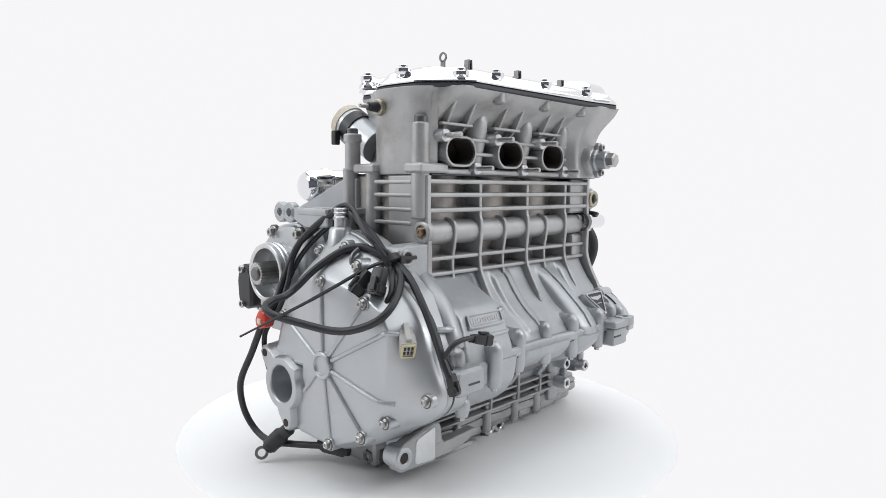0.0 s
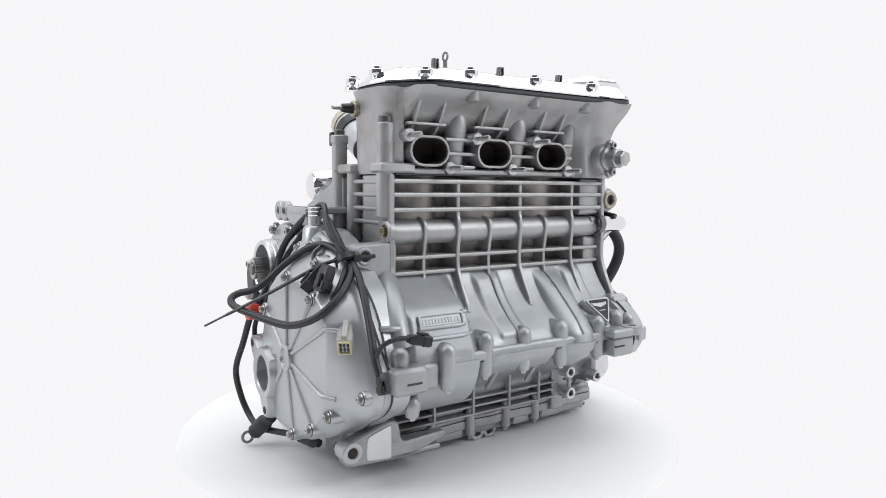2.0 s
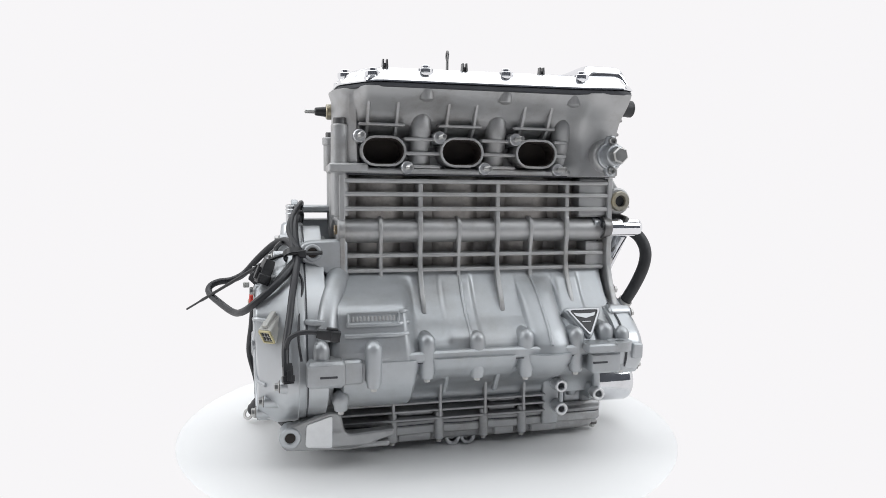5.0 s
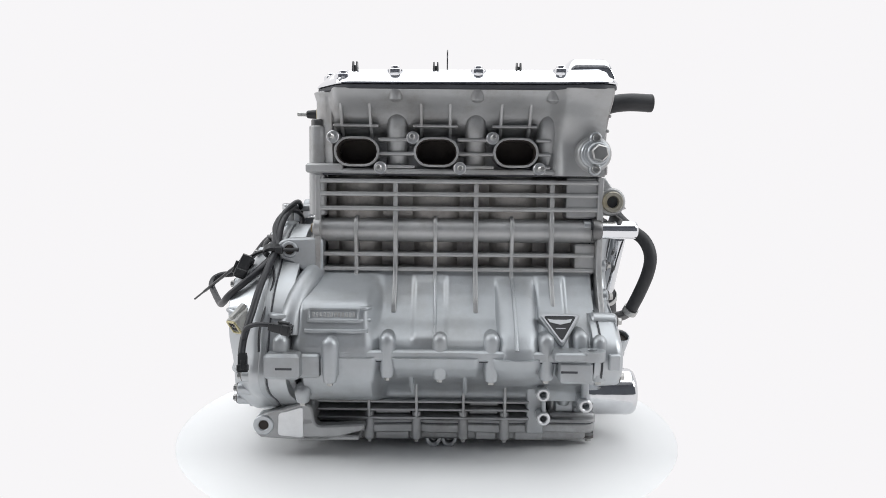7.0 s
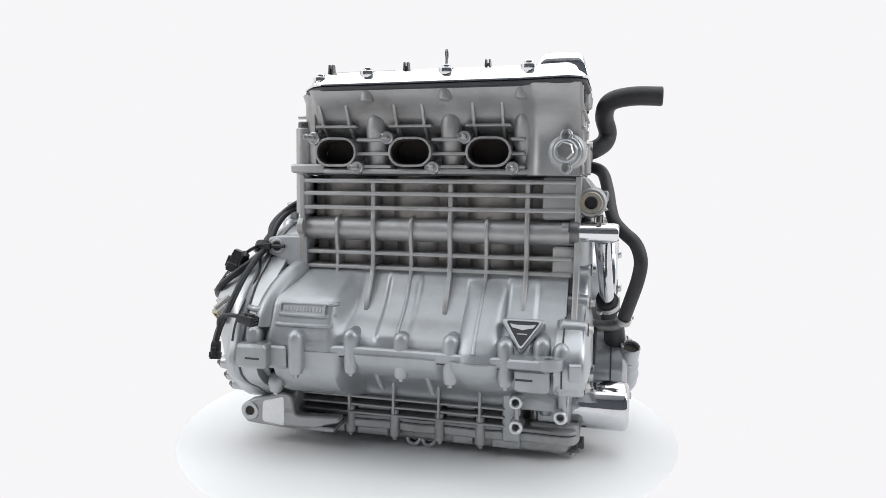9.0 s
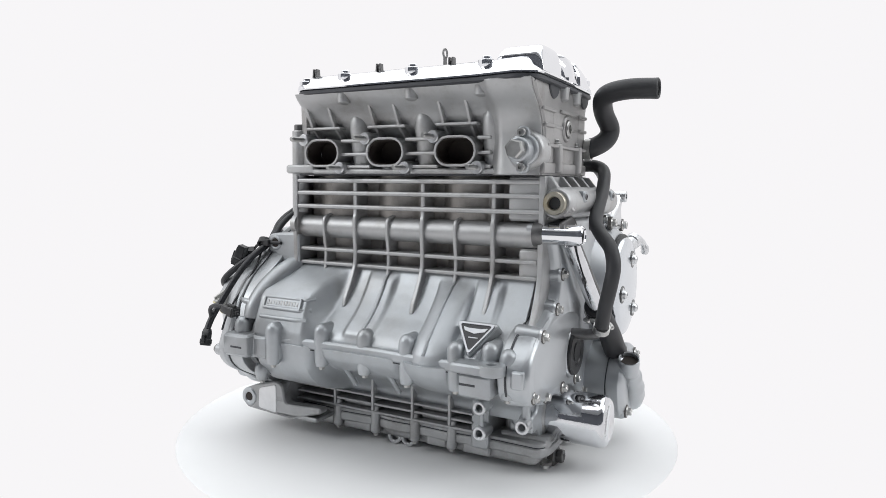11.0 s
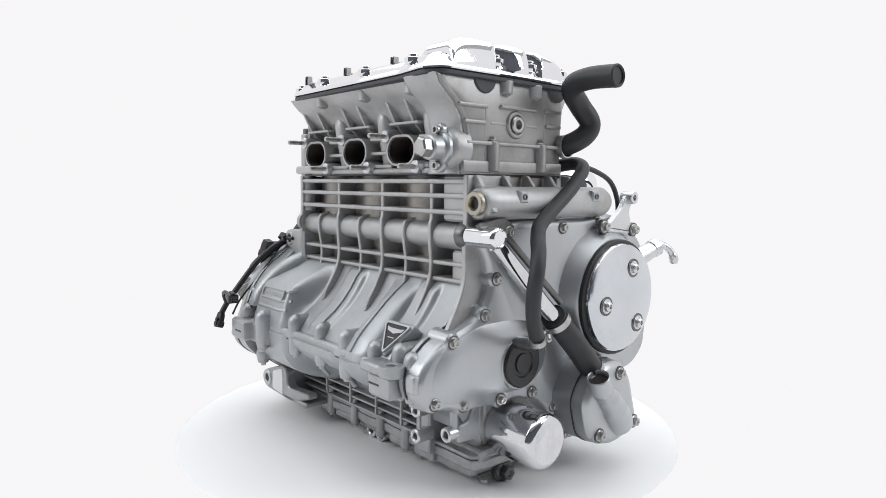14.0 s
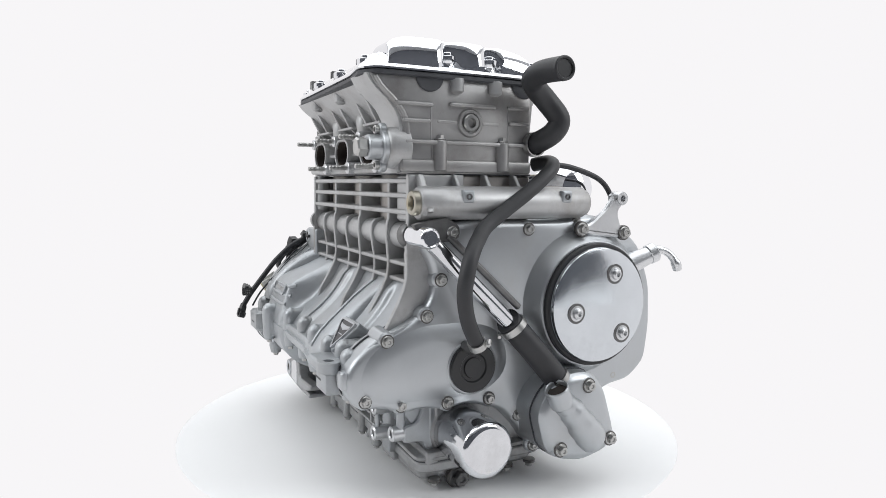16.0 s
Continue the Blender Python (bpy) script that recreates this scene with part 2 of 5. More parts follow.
TALL_RIBS = (-0.064, 0.093, 0.241)
SHORT_RIBS = (-0.141, 0.014, 0.164)


def smoothstep(a, b, x):
    u = min(max((x - a) / (b - a), 0), 1)
    return u * u * (3 - 2 * u)


def bump_between(x, a, b, soft):
    return smoothstep(a, a + soft, x) * (1 - smoothstep(b - soft, b, x))


def table(rows, v):
    """Straight interpolation in rows of (v, value)."""
    for (a, p), (b, q) in zip(rows, rows[1:]):
        if a <= v <= b:
            return p + (q - p) * (v - a) / (b - a)
    return rows[0][1] if v < rows[0][0] else rows[-1][1]


CASE_FRONT = [(0.10, -0.302), (0.117, -0.297), (0.13, -0.288), (0.145, -0.270), (0.16, -0.250), (0.18, -0.230), (0.20, -0.214), (0.22, -0.201), (0.245, -0.188)]
SERIAL_FRONT = [(0.10, -0.318), (0.12, -0.316), (0.146, -0.3075), (0.165, -0.301), (0.184, -0.2935), (0.195, -0.283), (0.21, -0.255), (0.225, -0.222), (0.245, -0.186)]
HUMP_FRONT = [(0.10, -0.325), (0.117, -0.320), (0.14, -0.304), (0.16, -0.284), (0.18, -0.262), (0.20, -0.240), (0.22, -0.214), (0.235, -0.192), (0.245, -0.180)]
LOW_FRONT = [(-0.02, -0.185), (0.0, -0.188), (0.02, -0.205), (0.04, -0.245), (0.06, -0.275), (0.08, -0.294), (0.10, -0.302)]

LOW_BULGE = [(-0.02, -0.185), (-0.008, -0.225), (0.0, -0.250), (0.012, -0.274), (0.027, -0.293), (0.045, -0.307), (0.06, -0.314), (0.08, -0.318), (0.10, -0.320)]


def case_front(x, z):
    """How far forward the sloping front of the case stands: a concave flare with the plate's block, a tube and low swellings on it."""
    y = table(CASE_FRONT, z)
    top = smoothstep(0.245, 0.222, z)
    y -= 0.009 * bump_between(x, -0.032, 0.042, 0.012) * top * smoothstep(0.115, 0.14, z)
    y -= 0.010 * bump_between(x, 0.206, 0.270, 0.011) * top
    y += (min(table(SERIAL_FRONT, z), y) - y) * bump_between(x, -0.262, -0.080, 0.034)
    y += (min(table(HUMP_FRONT, z), y) - y) * max(0.0, 1 - ((x - 0.1695) / 0.0375) ** 2) ** 0.42
    return y + 0.022 * (1 - smoothstep(-0.284, -0.238, x))


def upper_crankcase():
    bm = bmesh.new()
    rings = []
    for k in range(202):
        x = -0.284 + 0.604 * k / 201
        ring = [(x, case_front(x, 0.245 - 0.145 * j / 35), 0.245 - 0.145 * j / 35) for j in range(36)]
        ring += [(x, 0.20, 0.10), (x, 0.24, 0.14), (x, 0.25, 0.24), (x, 0.20, 0.30), (x, 0.10, 0.335), (x, 0.02, 0.335), (x, 0.0, 0.247), (x, -0.12, 0.246)]
        rings.append(ring)
    loft(bm, rings)
    case = part("upper_crankcase", bm, CAST, engine, "silver-painted cast crankcase half", sharp=50)

    # joint flange and its clamping bosses
    bm = bmesh.new()
    line = [(-0.278, -0.305), (-0.25, -0.315), (-0.15, -0.318), (-0.05, -0.312), (0.07, -0.312), (0.16, -0.318), (0.31, -0.318), (0.322, -0.30), (0.322, -0.22), (-0.278, -0.22)]
    pillow(bm, rounded(line, 0.01, 2), "z", [(0.093, 0.004), (0.097, 0), (0.109, 0), (0.113, 0.004)])
    box(bm, -0.282, -0.19, -0.327, -0.25, 0.064, 0.108, 0.006, "z")
    box(bm, -0.288, -0.222, -0.346, -0.26, 0.066, 0.112, 0.008, "z")
    flange = part("joint_flange", bm, CAST, engine)
    bm = bmesh.new()
    hole = disc(0.298, -0.328, 0.009, 20)
    outer = [(0.298 + 0.024 * c, -0.328 + 0.02 * s) for c, s in ((math.cos(2 * math.pi * k / 20), math.sin(2 * math.pi * k / 20)) for k in range(20))]
    slab(bm, outer, hole, "z", 0.103, 0.121)
    box(bm, 0.228, 0.29, -0.345, -0.27, 0.102, 0.119, 0.005, "z")
    box(bm, 0.24, 0.30, -0.335, -0.25, 0.06, 0.10, 0.006, "z")
    part("mounting_lug", bm, CAST, engine, "cast lug with a bolt hole")
    for x, y, top, low in ((-0.172, -0.325, 0.141, 0.058), (-0.071, -0.301, 0.145, 0.062), (0.0255, -0.296, 0.144, 0.058), (0.120, -0.300, 0.146, 0.055),
                           (0.220, -0.304, 0.146, 0.06), (0.283, -0.298, 0.151, 0.06), (0.317, -0.300, 0.143, 0.058), (-0.262, -0.316, 0.143, 0.058), (-0.227, -0.298, 0.05, 0.012)):
        bm = bmesh.new()
        lathe(bm, (x, y, low), (0, 0, 1), [(0, 0.0115), (0.010, 0.0135), (top - low - 0.022, 0.0152), (top - low - 0.013, 0.0145), (top - low - 0.007, 0.0122), (top - low - 0.002, 0.007), (top - low, 0.002)], 20)
        lathe(bm, (x, y, top - 0.0155), (0, 1, 0), [(-0.004, 0.0085), (0.0, 0.0140), (0.034, 0.0150), (0.036, 0.010)], 20)
        box(bm, x - 0.0148, x + 0.0148, y + 0.002, y + 0.03, min(0.066, top - 0.03), top - 0.016, 0.004, "z")
        boss = part("clamp_boss", bm, CAST, engine)
        bolt(boss, (x, y, low), (0, 0, -1), 0.0066)

    # dark strips on the casting paint the shade of narrow slots
    for x0, x1, y, z in ((-0.266, -0.236, -0.3455, 0.086), (0.242, 0.272, -0.3345, 0.082), (-0.045, -0.015, -0.3085, 0.088)):
        bm = bmesh.new()
        box(bm, x0, x1, y - 0.001, y + 0.01, z - 0.0022, z + 0.0022, 0.001)
        part("slot_shade", bm, GASKET, flange, "narrow dark strip for the shade in a slot")
    bm = bmesh.new()
    pillow(bm, inset(rounded(line, 0.01, 2), 0.003), "z", [(0.0915, 0), (0.0935, 0)])
    part("joint_line", bm, GASKET, flange, "thin dark sealant line")
    # casting lines down the sloping front, and the serial plate
    for x, z0, z1 in ((0.0150, 0.238, 0.132), (0.1645, 0.243, 0.116)):
        bm = bmesh.new()
        sweep(bm, [(x, case_front(x, z0 + (z1 - z0) * k / 9) - 0.001, z0 + (z1 - z0) * k / 9) for k in range(10)], 0.0034, 8, 3)
        part("casting_rib", bm, CAST, case)
    for z, x0, x1 in ((0.186, -0.121, -0.104), (0.165, -0.217, -0.104), (0.147, -0.221, -0.106)):
        bm = bmesh.new()
        sweep(bm, [(x0 + (x1 - x0) * k / 5, case_front(x0 + (x1 - x0) * k / 5, z) - 0.001 * (0 < k < 5), z) for k in range(6)], 0.0042, 8, 3)
        part("casting_rib", bm, CAST, case)
    tilt = Matrix.Translation((-0.169, -0.2990, 0.1755)) @ Matrix.Rotation(radians(-22), 4, "X")
    bm = bmesh.new()
    slab(bm, rounded([(-0.047, -0.0125), (0.047, -0.0125), (0.047, 0.0125), (-0.047, 0.0125)], 0.003, 2),
         rounded([(-0.044, -0.0095), (0.044, -0.0095), (0.044, 0.0095), (-0.044, 0.0095)], 0.003, 2), "y", -0.003, 0.012)
    box(bm, -0.045, 0.045, 0.0, 0.012, -0.011, 0.011, 0.001)
    bm.transform(tilt)
    plate = part("serial_plate", bm, CAST, case, "raised frame round a stamped serial")
    bm = bmesh.new()
    for k in range(12):
        x = -0.037 + 0.0067 * k
        box(bm, x - 0.0022, x + 0.0022, -0.0006, 0.004, -0.0045, 0.0045, 0.0005)
    bm.transform(tilt)
    part("stamped_marks", bm, HEAD, plate, "row of stamped marks")

    # badge
    turn = Matrix.Translation((0.2470, -0.2845, 0.1555)) @ Matrix.Rotation(radians(-38), 4, "X")
    tri = [(-0.036, 0.021), (0.036, 0.021), (0.0, -0.039)]
    bm = bmesh.new()
    prism(bm, rounded([(x * 1.18, z * 1.18 + 0.001) for x, z in tri], 0.012, 4), "y", -0.001, 0.05, 0.002)
    bm.transform(turn)
    part("badge_boss", bm, CAST, case)
    bm = bmesh.new()
    slab(bm, rounded(tri, 0.008, 4), rounded([(x * 0.86, z * 0.86) for x, z in tri], 0.007, 4), "y", -0.0055, 0.0)
    bm.transform(turn)
    badge = part("badge", bm, PALE, case, "triangular black badge with a bright rim")
    bm = bmesh.new()
    prism(bm, rounded([(x * 0.88, z * 0.88) for x, z in tri], 0.007, 4), "y", -0.004, 0.0)
    bm.transform(turn)
    part("badge_field", bm, BADGE, badge, "glossy black enamel field")
    bm = bmesh.new()
    swoosh = [(-0.023, 0.0125), (-0.012, 0.0105), (0.012, 0.0105), (0.023, 0.0125), (0.019, 0.0055), (0.009, 0.003), (0.0, 0.0005), (-0.009, 0.003), (-0.019, 0.0055)]
    prism(bm, swoosh, "y", -0.0048, -0.003)
    box(bm, -0.009, 0.009, -0.0048, -0.003, -0.008, -0.006, 0.0005)
    bm.transform(turn)
    part("badge_emblem", bm, PALE, badge, "plain pale emblem shape")
    return case


def lower_crankcase():
    bm = bmesh.new()
    rings = []
    for k in range(105):
        x = -0.262 + 0.582 * k / 104
        ring = []
        for j in range(20):
            z = 0.10 - 0.12 * j / 19
            y = table(LOW_FRONT, z)
            drop = bump_between(x, -0.244, -0.078, 0.022)
            y += (min(table(LOW_BULGE, z), y) - y) * drop
            r = math.sqrt(max(0.0, 1 - ((x - 0.165) / 0.05) ** 2))
            y -= 0.030 * r * smoothstep(0.002, 0.045, z)
            y -= 0.016 * bump_between(x, -0.075, 0.11, 0.02) * smoothstep(0.03, 0.06, z)
            ring.append((x, y, z))
        ring += [(x, 0.12, -0.02), (x, 0.19, 0.04), (x, 0.20, 0.10)]
        rings.append(ring)
    loft(bm, rings)
    low = part("lower_crankcase", bm, CAST, engine, "silver-painted cast lower crankcase half", sharp=50)
    for x in (-0.15, -0.03, 0.07):
        bm = bmesh.new()
        sweep(bm, [(x, -0.30, 0.085), (x + 0.002, -0.295 if x < -0.1 else -0.275, 0.05), (x + 0.004, -0.25, 0.018)], 0.005, 8, 4)
        part("casting_rib", bm, CAST, low)

    # three ring bosses at the corner of the lower case
    for x, y, z, back in ((0.2288, -0.2247, 0.004, 0.036), (0.230, -0.2256, -0.0438, 0.036), (0.313, -0.2245, -0.0176, 0.026)):
        bm = bmesh.new()
        pipe(bm, (x, y + back, z), (0, -1, 0), back, 0.0135, 0.0065)
        part("ring_boss", bm, BARE, low, "bright machined boss with a dark bore")
    bm = bmesh.new()
    box(bm, 0.20, 0.235, -0.195, -0.13, -0.085, 0.02, 0.004)
    prism(bm, rounded([(0.262, -0.066), (0.327, -0.066), (0.327, 0.03), (0.275, 0.035), (0.262, 0.02)], 0.008, 3), "y", -0.158, -0.10, 0.004)
    prism(bm, rounded([(-0.205, -0.034), (-0.205, -0.003), (-0.180, 0.0), (-0.165, 0.035), (-0.10, 0.045), (-0.10, -0.066), (-0.155, -0.066), (-0.168, -0.036)], 0.008, 3), "x", 0.300, 0.3265, 0.003)
    lathe(bm, (0.280, -0.156, -0.036), (0, 0, 1), [(0, 0.010), (0.008, 0.0135), (0.035, 0.0135), (0.045, 0.010), (0.052, 0.003)], 20)
    rod(bm, (0.231, -0.216, -0.04), (0.231, -0.216, 0.0), 0.0045)
    rod(bm, (0.313, -0.203, 0.06), (0.315, -0.206, -0.01), 0.008)
    part("corner_web", bm, CAST, low)
    return low


def oil_pan():
    bm = bmesh.new()
    poly = rounded([(-0.235, -0.165), (0.234, -0.165), (0.238, -0.115), (0.325, -0.115), (0.332, 0.05), (0.25, 0.13), (-0.15, 0.13), (-0.235, 0.05)], 0.02, 3)
    pillow(bm, poly, "z", [(-0.085, 0.0), (0.03, 0)])
    tray = rounded([(-0.235, -0.176), (0.328, -0.176), (0.332, 0.05), (0.25, 0.13), (-0.15, 0.13), (-0.235, 0.05)], 0.02, 3)
    pillow(bm, tray, "z", [(-0.109, 0.012), (-0.105, 0.004), (-0.10, 0), (-0.082, 0)])
    pan = part("oil_pan", bm, PAN, engine, "ribbed silver cast oil pan")
    bm = bmesh.new()
    edge = [(-0.245, -0.178), (-0.13, -0.186), (-0.11, -0.192), (-0.02, -0.186), (0.01, -0.192), (0.05, -0.192), (0.08, -0.186), (0.15, -0.190), (0.24, -0.182), (0.335, -0.185),
            (0.347, -0.16), (0.347, 0.06), (0.26, 0.15), (-0.16, 0.15), (-0.245, 0.06)]
    poly = rounded(edge, 0.012, 2)
    pillow(bm, poly, "z", [(-0.087, 0.003), (-0.084, 0), (-0.0705, 0), (-0.0685, 0.002)])
    pillow(bm, poly, "z", [(-0.0665, 0.002), (-0.0645, 0), (-0.060, 0.001), (-0.058, 0.006)])
    part("pan_flange", bm, PAN, pan)
    bm = bmesh.new()
    pillow(bm, inset(poly, 0.002), "z", [(-0.0690, 0), (-0.0660, 0)])
    part("pan_gasket", bm, GASKET, pan, "thin dark gasket line")
    for z in (-0.0195, -0.036, -0.053):
        bm = bmesh.new()
        box(bm, -0.225, 0.205, -0.199, -0.155, z - 0.0026, z + 0.0026, 0.002, "x")
        part("pan_rib", bm, PAN, pan)
    for x in (-0.116, -0.021, 0.073, 0.156):
        bm = bmesh.new()
        box(bm, x - 0.003, x + 0.003, -0.202, -0.155, -0.05, 0.028, 0.002, "z")
        part("pan_rib", bm, PAN, pan)
        bm = bmesh.new()
        rod(bm, (x, -0.188, -0.0985), (x, -0.188, -0.040), 0.0105, 0.009)
        column = part("pan_column", bm, PAN, pan)
        bolt(column, (x, -0.188, -0.0985), (0, 0, -1), 0.006)
    for x0, x1, z0, z1 in ((-0.105, -0.032, -0.014, 0.012), (-0.01, 0.06, -0.014, 0.012), (0.085, 0.145, -0.014, 0.012), (-0.105, -0.032, -0.05, -0.041), (0.085, 0.145, -0.033, -0.024), (0.085, 0.145, -0.05, -0.041)):
        bm = bmesh.new()
        box(bm, x0, x1, -0.184, -0.155, z0, z1, 0.004, "x")
        part("pan_panel", bm, PAN, pan)
    for x0, x1 in ((0.098, 0.142), (-0.105, -0.035), (-0.165, -0.13), (0.178, 0.235)):
        bm = bmesh.new()
        box(bm, x0, x1, -0.186, -0.16, -0.102, -0.083, 0.004, "x")
        part("pan_panel", bm, PAN, pan)
    for x in (0.0132, 0.0455):
        bm = bmesh.new()
        pipe(bm, (x, -0.14, -0.106), (0, -1, 0), 0.032, 0.0165, 0.009)
        boss = part("drain_boss", bm, BARE, pan, "machined ring boss low on the pan")
        bolt(boss, (x, -0.155, -0.106), (0, -1, 0), 0.0075, "cap")
    bolt(pan, (0.338, -0.103, -0.106), (1, 0, 0), 0.0155, mat=DARKSTEEL)
    bolt(pan, (-0.27, -0.117, -0.096), (-1, 0, 0), 0.0165, mat=DARKSTEEL)
    for y in (-0.15, 0.0, 0.05):
        bolt(pan, (0.335, y, -0.106), (0, 0, -1), 0.008)
    bm = bmesh.new()
    box(bm, -0.285, -0.2, -0.135, -0.06, -0.112, -0.06, 0.006)
    part("plug_boss", bm, PAN, pan)
    bm = bmesh.new()
    box(bm, 0.25, 0.345, -0.17, -0.02, -0.075, -0.05, 0.006)
    part("plug_boss", bm, PAN, pan)

    # front mounting arm with its machined eye
    bm = bmesh.new()
    arm = rounded([(-0.335, -0.06), (-0.325, -0.078), (-0.20, -0.085), (-0.12, -0.062), (-0.12, -0.05), (-0.215, -0.055), (-0.222, -0.014), (-0.24, -0.008), (-0.30, -0.026), (-0.33, -0.037)], 0.012, 3)
    prism(bm, arm, "y", -0.245, -0.220, 0.003)
    prism(bm, [(-0.243, -0.08), (-0.243, -0.03), (-0.16, 0.02), (-0.16, -0.08)], "x", -0.235, -0.219, 0.003)
    box(bm, -0.24, -0.13, -0.245, -0.16, -0.083, -0.073, 0.004)
    prism(bm, rounded([(-0.25, -0.05), (-0.17, -0.08), (-0.17, 0.03), (-0.2, 0.02)], 0.01, 2), "x", -0.29, -0.22, 0.003)
    # the darker pan colour paints in the shade under the arm
    eye_arm = part("mounting_arm", bm, PAN, pan, "cast front mounting arm")
    bm = bmesh.new()
    pipe(bm, (-0.315, -0.213, -0.053), (0, -1, 0), 0.0345, 0.0200, 0.0092)
    part("arm_eye", bm, COVER, eye_arm, "machined eye with a bolt bore")
    # dark disc that paints the shade inside the eye
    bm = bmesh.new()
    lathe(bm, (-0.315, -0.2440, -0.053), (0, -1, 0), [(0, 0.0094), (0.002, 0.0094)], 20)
    part("eye_bore_shade", bm, SOOT_SHADE, eye_arm)
    bm = bmesh.new()
    prism(bm, rounded([(-0.288, -0.073), (-0.238, -0.078), (-0.238, -0.015), (-0.286, -0.030)], 0.006, 2), "y", -0.2465, -0.232, 0.001)
    part("machined_face", bm, BARE, eye_arm, "milled bright face")
    return pan


def cylinder_block():
    bm = bmesh.new()
    box(bm, -0.205, 0.327, -0.160, 0.045, 0.305, 0.432, 0.006, "x")
    box(bm, -0.205, 0.327, -0.148, 0.045, 0.24, 0.306, 0.003, "x")
    block = part("cylinder_block", bm, CYL, engine, "silver cast cylinder block, dusty between the fins")
    for x in PORTS:
        bm = bmesh.new()
        lathe(bm, (x, -0.107, 0.245), (0, 0, 1), [(0, 0.060), (0.055, 0.060), (0.062, 0.071), (0.186, 0.071)], 48)
        part("barrel", bm, CYL, block)
    for z, y in ((0.4195, -0.203), (0.3945, -0.203), (0.3665, -0.203)):
        bm = bmesh.new()
        box(bm, -0.213, 0.332, y, -0.12, z - 0.0045, z + 0.0045, 0.004, "x")
        part("cooling_fin", bm, HEAD, block)
    for z in (0.2765, 0.2475):
        bm = bmesh.new()
        box(bm, -0.213, 0.327, -0.199, -0.11, z - 0.004, z + 0.004, 0.0035, "x")
        part("cooling_fin", bm, HEAD, block)
    # plain end panels on which the fins run out
    for x0, y, z0, z1 in ((0.268, -0.1955, 0.350, 0.431), (0.288, -0.1915, 0.240, 0.300)):
        bm = bmesh.new()
        box(bm, x0, 0.331, y, -0.13, z0, z1, 0.006, "z")
        part("end_panel", bm, HEAD, block)
    bm = bmesh.new()
    rod(bm, (-0.215, -0.176, 0.3235), (0.333, -0.176, 0.3235), 0.0235, seg=28)
    part("water_gallery", bm, HEAD, block, "round cast gallery across the block")
    tall = [(-0.200, 0.424), (-0.200, 0.36), (-0.203, 0.346), (-0.2045, 0.323), (-0.203, 0.30), (-0.201, 0.275), (-0.203, 0.252), (-0.209, 0.236), (-0.217, 0.220), (-0.227, 0.203), (-0.236, 0.187), (-0.2415, 0.170)]
    short = [(-0.18, 0.352), (-0.200, 0.345), (-0.2045, 0.323), (-0.202, 0.30), (-0.198, 0.275), (-0.198, 0.255), (-0.200, 0.240), (-0.204, 0.226), (-0.206, 0.216)]
    ends = [(-0.204, 0.430), (-0.204, 0.36), (-0.2065, 0.323), (-0.206, 0.29), (-0.206, 0.258), (-0.212, 0.235), (-0.222, 0.212), (-0.235, 0.188), (-0.246, 0.168), (-0.254, 0.152)]
    for xs, line, w in ((TALL_RIBS, tall, 0.0044), (SHORT_RIBS, short, 0.0037), ((-0.2145, 0.334), ends, 0.0055)):
        for x in xs:
            bm = bmesh.new()
            curve = [(v.x, v.y) for v in spline([(y, z, 0) for y, z in line], 4)]
            poly = curve + [(-0.10, curve[-1][1] - 0.01), (-0.10, 0.43)] if line is ends else curve + [(curve[-1][0] + 0.05, curve[-1][1] - 0.005), (-0.125, 0.24), (-0.125, curve[0][1])]
            prism(bm, poly, "x", x - w, x + w, 0.0015)
            part("upright_rib", bm, HEAD, block)

    # ribs and bolt columns on the end faces
    for y in (-0.05, 0.02):
        bm = bmesh.new()
        rod(bm, (-0.212, y, 0.30), (-0.212, y, 0.445), 0.016)
        part("bolt_column", bm, HEAD, block)
    bm = bmesh.new()
    rod(bm, (-0.217, -0.183, 0.352), (-0.217, -0.183, 0.525), 0.0175, 0.0165)
    columns = part("bolt_column", bm, HEAD, block)
    bolt(columns, (-0.217, -0.183, 0.525), (0, 0, 1), 0.0125, "cap", DARKSTEEL)
    for z in (0.418, 0.3935, 0.367, 0.3415):
        bm = bmesh.new()
        box(bm, -0.222, -0.20, -0.165, -0.055, z - 0.0045, z + 0.0045, 0.004, "y")
        part("end_rib", bm, HEAD, block)
    bm = bmesh.new()
    lathe(bm, (-0.21, -0.192, 0.327), (-1, 0, 0), [(0, 0.021), (0.012, 0.021), (0.014, 0.018), (0.014, 0.013), (0.008, 0.012)], 24)
    part("plug_seat", bm, HEAD, block)
    bolt(block, (-0.218, -0.192, 0.327), (-1, 0, 0), 0.0105, mat=BRASS)
    # lug below, by which the cable tie passes
    bm = bmesh.new()
    lug = rounded([(-0.205, 0.215), (-0.235, 0.235), (-0.268, 0.262), (-0.290, 0.266), (-0.292, 0.300), (-0.275, 0.306), (-0.205, 0.308)], 0.01, 3)
    prism(bm, lug, "y", -0.205, -0.165, 0.003)
    lug_ob = part("tie_lug", bm, CAST, block, "cast lug with a bolt hole")
    bm = bmesh.new()
    pipe(bm, (-0.27, -0.17, 0.285), (0, -1, 0), 0.0375, 0.0165, 0.0092)
    part("lug_eye", bm, CAST, lug_ob)
    # dark disc on the lug, painted shade of its bolt hole
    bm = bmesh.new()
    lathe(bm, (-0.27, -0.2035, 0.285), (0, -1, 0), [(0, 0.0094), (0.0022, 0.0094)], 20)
    part("lug_bore_shade", bm, SOOT_SHADE, lug_ob)

    # rear webs and the rear mounting eyes
    bm = bmesh.new()
